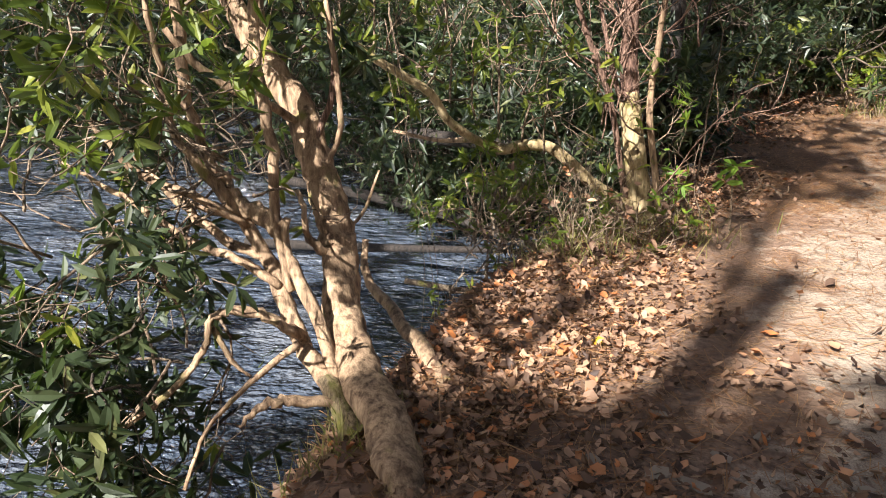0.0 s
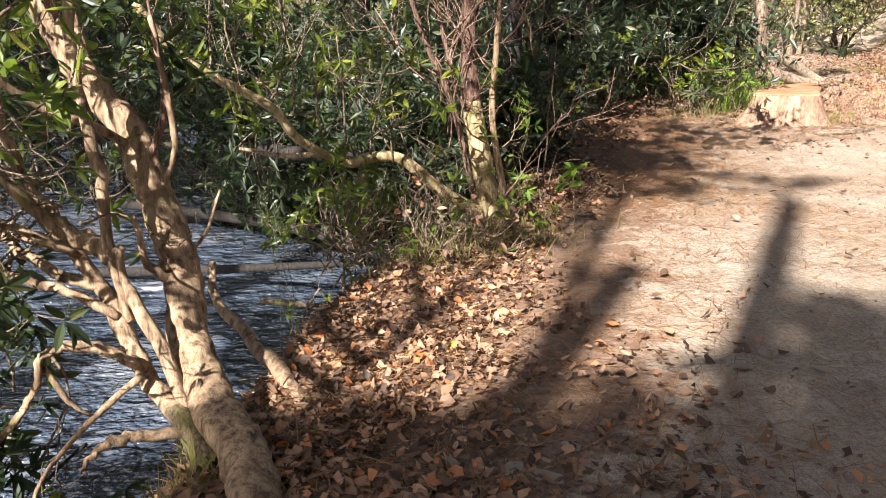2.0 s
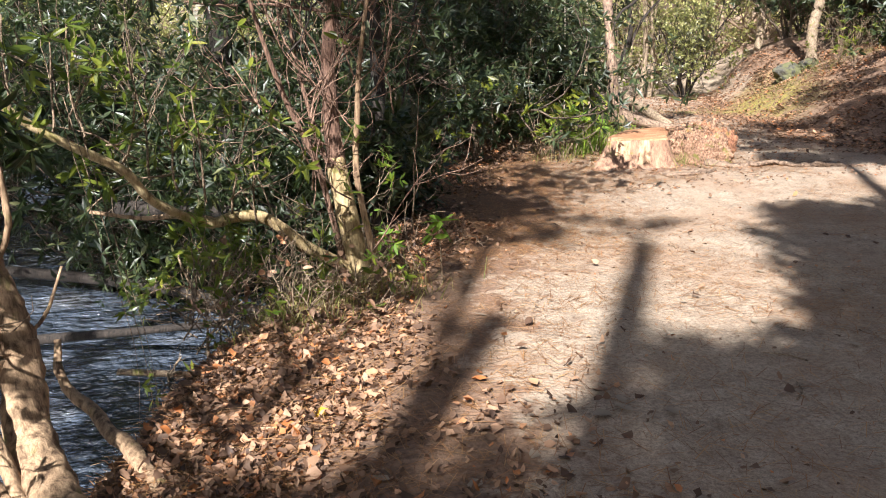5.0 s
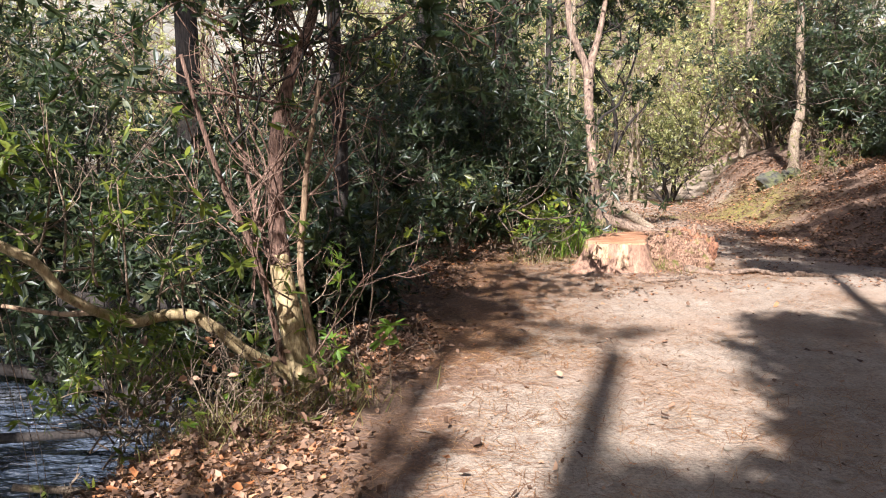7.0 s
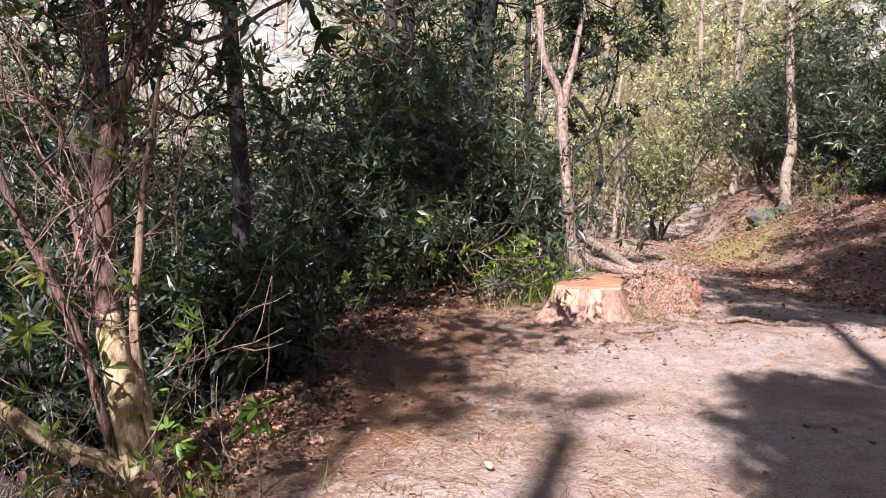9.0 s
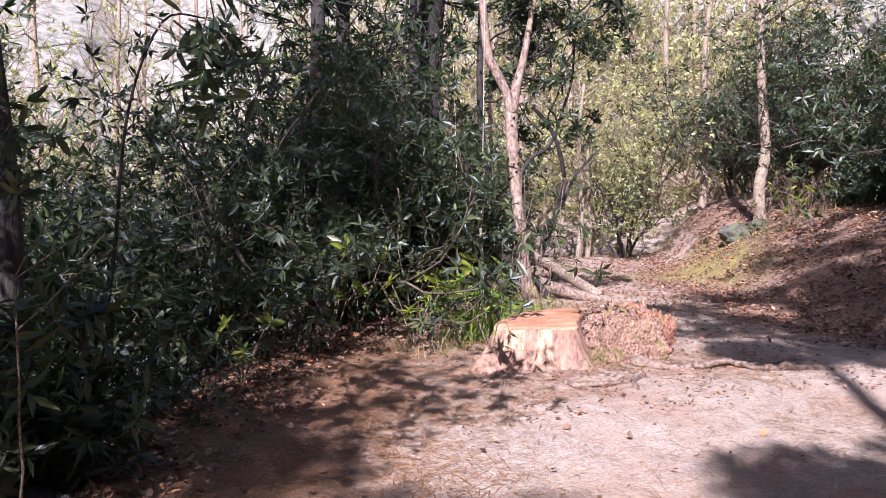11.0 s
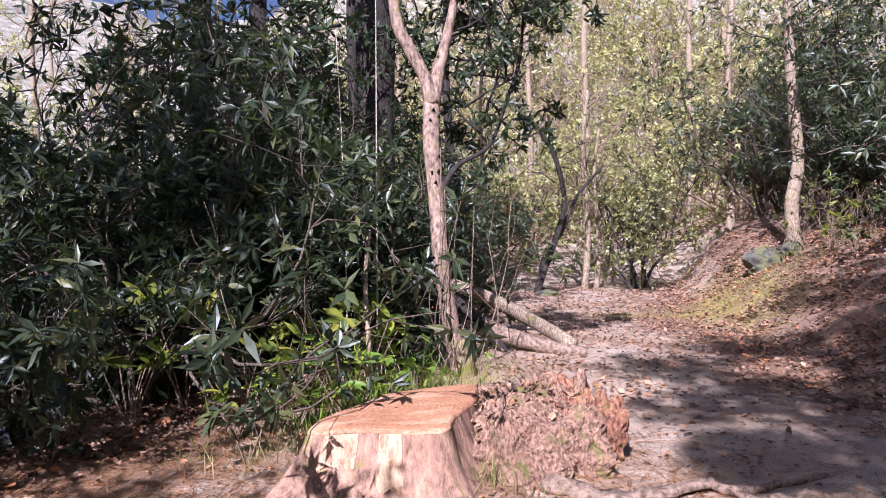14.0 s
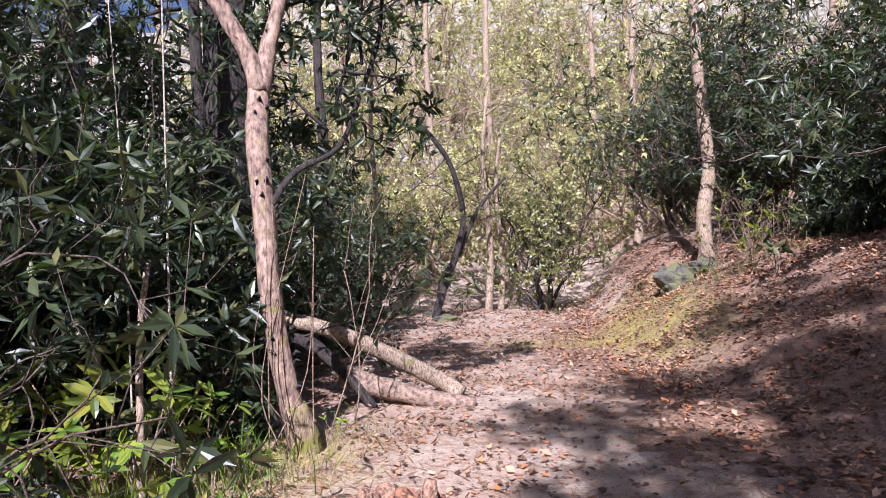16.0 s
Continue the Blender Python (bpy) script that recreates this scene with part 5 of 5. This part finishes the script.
# ---- unseen trees added behind the walker to shade trail and thicket ----
def shade_tree(x, y, h, r, boughs, seed, lean=(0, 0)):
    """An unseen tall evergreen, added for its shade; boughs: centre, radius, number of sprays."""
    rng = rng_of(seed)
    z = ground_z(x, y)
    tr = thing("shade_pine", "unseen tall evergreen tree added to shade the trail", "tree", (x, y, z), "tall pines")
    tube_object("trunk", [(0, 0, -0.4), (lean[0] * .3, lean[1] * .3, h * .3), (lean[0] * .7, lean[1] * .7, h * .7), (*lean, h)], r, r * 0.35, BARK_DARK, tr, sides=12, flare=0.4, seed=seed)
    pos, way = [], []
    for (cx, cy, cz), br, n in boughs:
        t = max(0.15, min(0.95, (cz - z - 1.0) / h))
        c = np.array([cx - x, cy - y, cz - z])
        tube_object("bough", [(lean[0] * t, lean[1] * t, h * t), tuple(c * 0.55 + np.array([0, 0, h * t * 0.45 + 0.1])), tuple(c)], 0.045, 0.015, BARK_DARK, tr, sides=7, seed=seed + 1)
        p = c + unit(rng.normal(0, 1, (n, 3))) * (br * rng.random((n, 1)) ** 0.45) * (1, 1, 0.5)
        pos.append(p)
        way.append(p - c + rng.normal(0, 0.4, p.shape))
    pos, way = np.concatenate(pos), np.concatenate(way)
    v, f = whorls(pos, way, rng, (5, 8), (0.14, 0.24), 0.3, shape=SIMPLE)
    mesh_object("foliage", v, f, NEEDLE, tr, smooth=False, kind="stuff")


def under_sun(along, across, z):
    """The place at height z whose shadow falls on the trail, along the shadows and across them."""
    back = along - z / math.tan(SUN_EL)
    return (-SUN_DIR.x * back - SUN_DIR.y * across, -SUN_DIR.y * back + SUN_DIR.x * across, z)


def shading(along, across, h, r, boughs, seed):
    """An unseen tall tree; boughs: where their shade falls, height, radius, sprays."""
    x, y, _ = under_sun(along, across, 0)
    shade_tree(x, y, h, r, [(under_sun(a, c, z), br, n) for a, c, z, br, n in boughs], seed)


# first three trunks are set by the trail's shadow strips; boughs where shade falls
shading(-10.0, 0.12, 14.0, 0.30, [(1.5, -0.7, 12.5, 0.8, 230), (0.6, 0.1, 12.0, 0.9, 260), (2.0, 0.2, 12.5, 0.7, 260), (2.9, 0.75, 13.0, 0.75, 300), (1.4, 1.2, 12.5, 1.0, 440), (3.9, 0.62, 13.4, 0.55, 150), (2.3, -0.35, 12.6, 0.5, 110), (1.7, -1.15, 12.0, 0.5, 110), (2.2, -0.95, 12.4, 0.35, 60), (7.4, 0.0, 13.8, 0.5, 26)], 301)
shading(-10.5, -0.66, 12.6, 0.29, [(1.4, -1.5, 7.2, 0.55, 50), (7.0, -1.2, 11.6, 0.9, 110), (8.1, -1.5, 12.0, 0.8, 130), (9.6, -2.6, 12.5, 1.0, 50), (11.5, -3.2, 13.0, 1.2, 130)], 311)
shading(-4.5, -1.36, 6.8, 0.075, [(5.0, -1.5, 7.0, 0.5, 22), (6.6, -3.6, 7.6, 1.0, 50), (3.5, -2.9, 7.0, 0.6, 50), (3.2, -3.6, 6.8, 0.7, 70)], 316)
shading(-3.0, 2.6, 13, 0.2, [(3.4, 1.5, 10.5, 0.9, 400), (4.0, 2.3, 10.0, 0.9, 420), (2.6, 2.4, 7.5, 1.1, 560), (4.3, 1.3, 8.0, 0.6, 230), (5.3, 1.75, 8.5, 0.7, 230), (6.3, 1.8, 8.5, 0.75, 280), (7.4, 1.7, 9.0, 0.75, 260), (8.4, 1.75, 9.2, 0.6, 190), (6.6, 3.0, 9.0, 1.1, 600), (8.5, 3.0, 9.5, 1.0, 480), (4.8, 3.2, 8.5, 1.0, 480), (9.7, 3.4, 10, 0.7, 160)], 321)
shading(1.0, 6.5, 14, 0.25, [(8.0, 4.6, 9.0, 1.4, 520), (5.5, 4.8, 9.0, 1.3, 500), (12.4, 2.1, 11, 0.7, 260), (13.9, 1.7, 11, 0.8, 140), (14.6, 2.9, 11.5, 1.0, 260), (13.2, 3.4, 11, 1.1, 560), (16.0, 1.3, 12, 0.9, 150), (17.5, 2.2, 12, 1.0, 170), (15.8, 4.2, 12, 1.3, 620), (12.5, 5.0, 11, 1.3, 620), (18.5, 5.0, 13, 1.5, 420), (20.0, 3.6, 13, 1.2, 160), (15.2, 2.1, 11.5, 0.7, 70), (14.2, 5.2, 12, 1.3, 560), (17.2, 3.6, 12.5, 1.0, 280)], 331)
shading(-6.0, -4.4, 15, 0.25, [(7.5, -7.6, 12, 1.6, 360), (9.5, -8.6, 12.5, 1.7, 360), (6.5, -6.0, 11, 1.2, 160), (12.0, -5.0, 12, 1.4, 130), (14.5, -3.8, 12.5, 1.4, 230), (16.5, -3.4, 13, 1.5, 480), (16.0, -5.2, 13, 1.5, 340), (18.5, -4.4, 14, 1.5, 480), (20.0, -3.0, 14, 1.2, 260), (15.2, -2.4, 12.5, 0.9, 130)], 341)
# unseen evergreen copies added to close the wood and hold skylight off the trail
for along, across, k, size in [(-13, -2, 2, 2.0), (-13, 1.5, 2, 2.2), (-12, 5, 2, 2.2), (-9, 8, 2, 2.0), (-5, 8.5, 1, 2.4), (-1, 9, 2, 2.2), (3, 9, 2, 2.2), (7, 8.5, 2, 1.9), (0, 12, 2, 2.8), (5, 12, 2, 2.8), (-8, 12, 2, 2.8)]:
    x, y, _ = under_sun(along, across, 0)
    again(forms[k], x, y, size, rr.uniform(0, 6.28))

# ---- litter ----
def scatter(name, label, category, n, seed, box, weight, shape, mat, length, slim, flat=0.25, lift=0.01, ragged=0.0):
    rng = rng_of(seed)
    x, y = rng.uniform(box[0], box[1], n * 6), rng.uniform(box[2], box[3], n * 6)
    keep = rng.random(n * 6) < weight(x, y)
    x, y = x[keep][:n], y[keep][:n]
    k = len(x)
    a = rng.random(k) * 6.28
    way = np.stack([np.cos(a), np.sin(a), rng.normal(0, flat, k)], -1)
    up = np.stack([rng.normal(0, flat, k), rng.normal(0, flat, k), np.ones(k)], -1)
    L = rng.uniform(*length, k)
    v, f = leaf_arrays(shape, np.stack([x, y, land(x, y) + lift * rng.random(k) + 0.004], -1), way, up, L, L * slim * rng.uniform(0.7, 1.3, k), L * slim * 0.55, ragged)
    tagged(mesh_object(name, v, f, mat, smooth=True, kind="stuff", label=label), category=category)


def margin(x, y):
    left, right = side_distance(x, y, BANK), -side_distance(x, y, HILL)
    return np.clip(ease(-1.0, -0.15, left + 0.3 * waves(x, y, 2.1)) * (1 - ease(0.5, 1.2, left)) + 0.006 + 0.9 * ease(-0.9, 0.5, right) + 0.2 * ease(9.5, 12, y) + 0.45 * np.exp(-((x - 0.7) ** 2 + (y - 2.0) ** 2) / 0.6), 0, 1)


def clumped(x, y):
    return margin(x, y) * np.clip(1 - 0.9 * moss_bank(x, y), 0.08, 1) * (0.25 + 0.75 * ease(-0.35, 0.35, waves(x, y, 4.3) + 0.6 * waves(x, y, 9.7)))


def fragments(x, y):
    left = side_distance(x, y, BANK)
    return ease(-0.3, 0.3, -left) * (0.15 + 0.85 * ease(-0.2, 0.5, waves(x, y, 3.1) + 0.5 * waves(x, y, 8.3)))


def trail(x, y):
    left, right = side_distance(x, y, BANK), -side_distance(x, y, HILL)
    return ease(-0.4, 0.2, -left) * (0.35 + 0.65 * (waves(x, y, 1.9) > 0))


scatter("leaf_litter", "dry brown and orange fallen leaves", "leaf litter", 8000, 401, (-0.8, 6.5, 1.2, 13), clumped, DRY, LITTER, (0.02, 0.08), 0.6, 0.2, 0.03, 0.09)
scatter("leaf_litter", "crumpled brown fallen leaves", "leaf litter", 11000, 405, (-0.8, 6.5, 1.2, 13), clumped, CURLED, LITTER, (0.015, 0.07), 0.7, 0.4, 0.03, 0.08)
scatter("leaf_litter", "dry brown fallen leaves on the slope", "leaf litter", 46000, 402, (8, 18.5, 6, 25), clumped, FLAKE, LITTER, (0.03, 0.09), 0.6, 0.3, 0.03, 0.09)
scatter("leaf_litter", "trampled leaf fragments on the trail", "leaf litter", 15000, 406, (5, 16, 7.5, 26), fragments, FLAKE, LITTER, (0.015, 0.06), 0.7, 0.35, 0.015)
scatter("leaf_litter", "trampled leaf fragments on the trail", "leaf litter", 1100, 407, (0.3, 6.5, 1.5, 8), fragments, CURLED, LITTER, (0.008, 0.03), 0.7, 0.3, 0.012)
scatter("leaf_litter", "small dry leaves heaped on the bank", "leaf litter", 14000, 410, (-0.3, 2.6, 1.5, 7), clumped, CURLED, LITTER, (0.02, 0.06), 0.6, 0.5, 0.04, 0.1)
scatter("pine_straw", "scattered rust-coloured pine needles", "pine needles", 30000, 403, (-0.2, 8, 1.2, 10), trail, NEEDLES, STRAW, (0.06, 0.16), 0.022, 0.06, 0.01)
scatter("pine_straw", "scattered rust-coloured pine needles", "pine needles", 26000, 404, (5, 15, 8, 20), trail, NEEDLES, STRAW, (0.08, 0.2), 0.03, 0.06, 0.01)

scatter("pine_straw", "pine needles caught among the fallen leaves", "pine needles", 9000, 408, (-0.4, 4.5, 1.2, 7), clumped, NEEDLES, STRAW, (0.07, 0.17), 0.02, 0.12, 0.04)


def left_side(x, y):
    left = side_distance(x, y, BANK)
    return ease(-2.6, -1.0, left + 0.4 * waves(x, y, 1.6)) * ease(-0.6, 0.2, -left) * ease(4.5, 6, y)


scatter("pine_straw", "rust-red pine needles matted along the trail edge", "pine needles", 22000, 409, (1.5, 7.5, 4.5, 11), left_side, NEEDLES, STRAW, (0.06, 0.16), 0.028, 0.08, 0.015)
fallen = [(2.07, 2.81, 0.13, 0.35), (2.0, 2.72, 0.11, 0.7), (2.12, 2.80, 0.07, 0.7), (2.3, 2.62, 0.08, 0.75), (2.94, 4.12, 0.08, 0.5), (1.93, 4.13, 0.14, 0.2), (1.02, 2.24, 0.1, 0.6), (0.75, 2.05, 0.11, 0.6), (0.95, 1.98, 0.12, 0.55), (1.15, 1.95, 0.11, 0.6), (0.6, 2.2, 0.1, 0.5),
          (1.25, 2.35, 0.09, 0.6), (1.5, 2.45, 0.08, 0.6), (0.5, 1.95, 0.1, 0.6), (0.85, 2.5, 0.09, 0.5), (1.4, 2.05, 0.08, 0.5), (2.6, 3.3, 0.07, 0.5), (3.4, 3.5, 0.07, 0.6), (3.2, 4.0, 0.06, 0.5), (2.4, 3.4, 0.07, 0.5), (1.7, 2.9, 0.06, 0.5), (4.2, 4.4, 0.08, 0.6), (3.7, 3.0, 0.08, 0.6), (3.5, 6.0, 0.07, 0.4), (4.4, 6.4, 0.08, 0.4)]
rng = rng_of(77)
for x, y, s, w in fallen:
    a = rng.random() * 6.28
    v, f = leaf_arrays(DRY, np.array([[0, 0, 0.006]]), np.array([[math.cos(a), math.sin(a), 0.05]]), np.array([[0.05, 0.05, 1.0]]), np.array([s]), np.array([s * w]), np.array([s * w * 0.5]))
    ob = mesh_object("fallen_leaf", v, f, LITTER_PALE, smooth=True)
    ob.location = (x, y, ground_z(x, y) + 0.004)
    tagged(ob, "pale dry fallen leaf lying on the dirt trail", "fallen leaf", "fallen leaves on the trail")
v, f = leaf_arrays(DRY, np.array([[0, 0, 0.02]]), np.array([[.9, .3, 0.1]]), np.array([[0.05, -0.3, 1.0]]), np.array([0.08]), np.array([0.05]))
ob = mesh_object("fallen_leaf", v, f, leaf_material("yellow_leaf", [(0, (0.6, 0.36, 0.02)), (1, (0.7, 0.42, 0.03))]))
ob.location = (0.7, 3.06, ground_z(0.7, 3.06))
tagged(ob, "bright yellow fallen leaf on the bank", "fallen leaf", "fallen leaves on the trail")
rr = random.Random(61)
for i in range(24):
    x, y = rr.uniform(0.2, 8), rr.uniform(2, 11)
    if side_distance(np.array([x]), np.array([y]), BANK)[0] > -0.2 or x - y > 1.5:
        continue
    a, L = rr.uniform(0, 3.1), rr.uniform(0.08, 0.3)
    z = ground_z(x, y)
    tw = thing("fallen_twig", "small dry twig lying on the trail", "twig", (x, y, z), "twigs on the trail")
    tube_object("twig", [(0, 0, 0.008), (L * .5 * math.cos(a), L * .5 * math.sin(a), 0.012), (L * math.cos(a + .2), L * math.sin(a + .2), 0.01)], 0.006, 0.003, TWIG, tw, sides=5, steps=3)
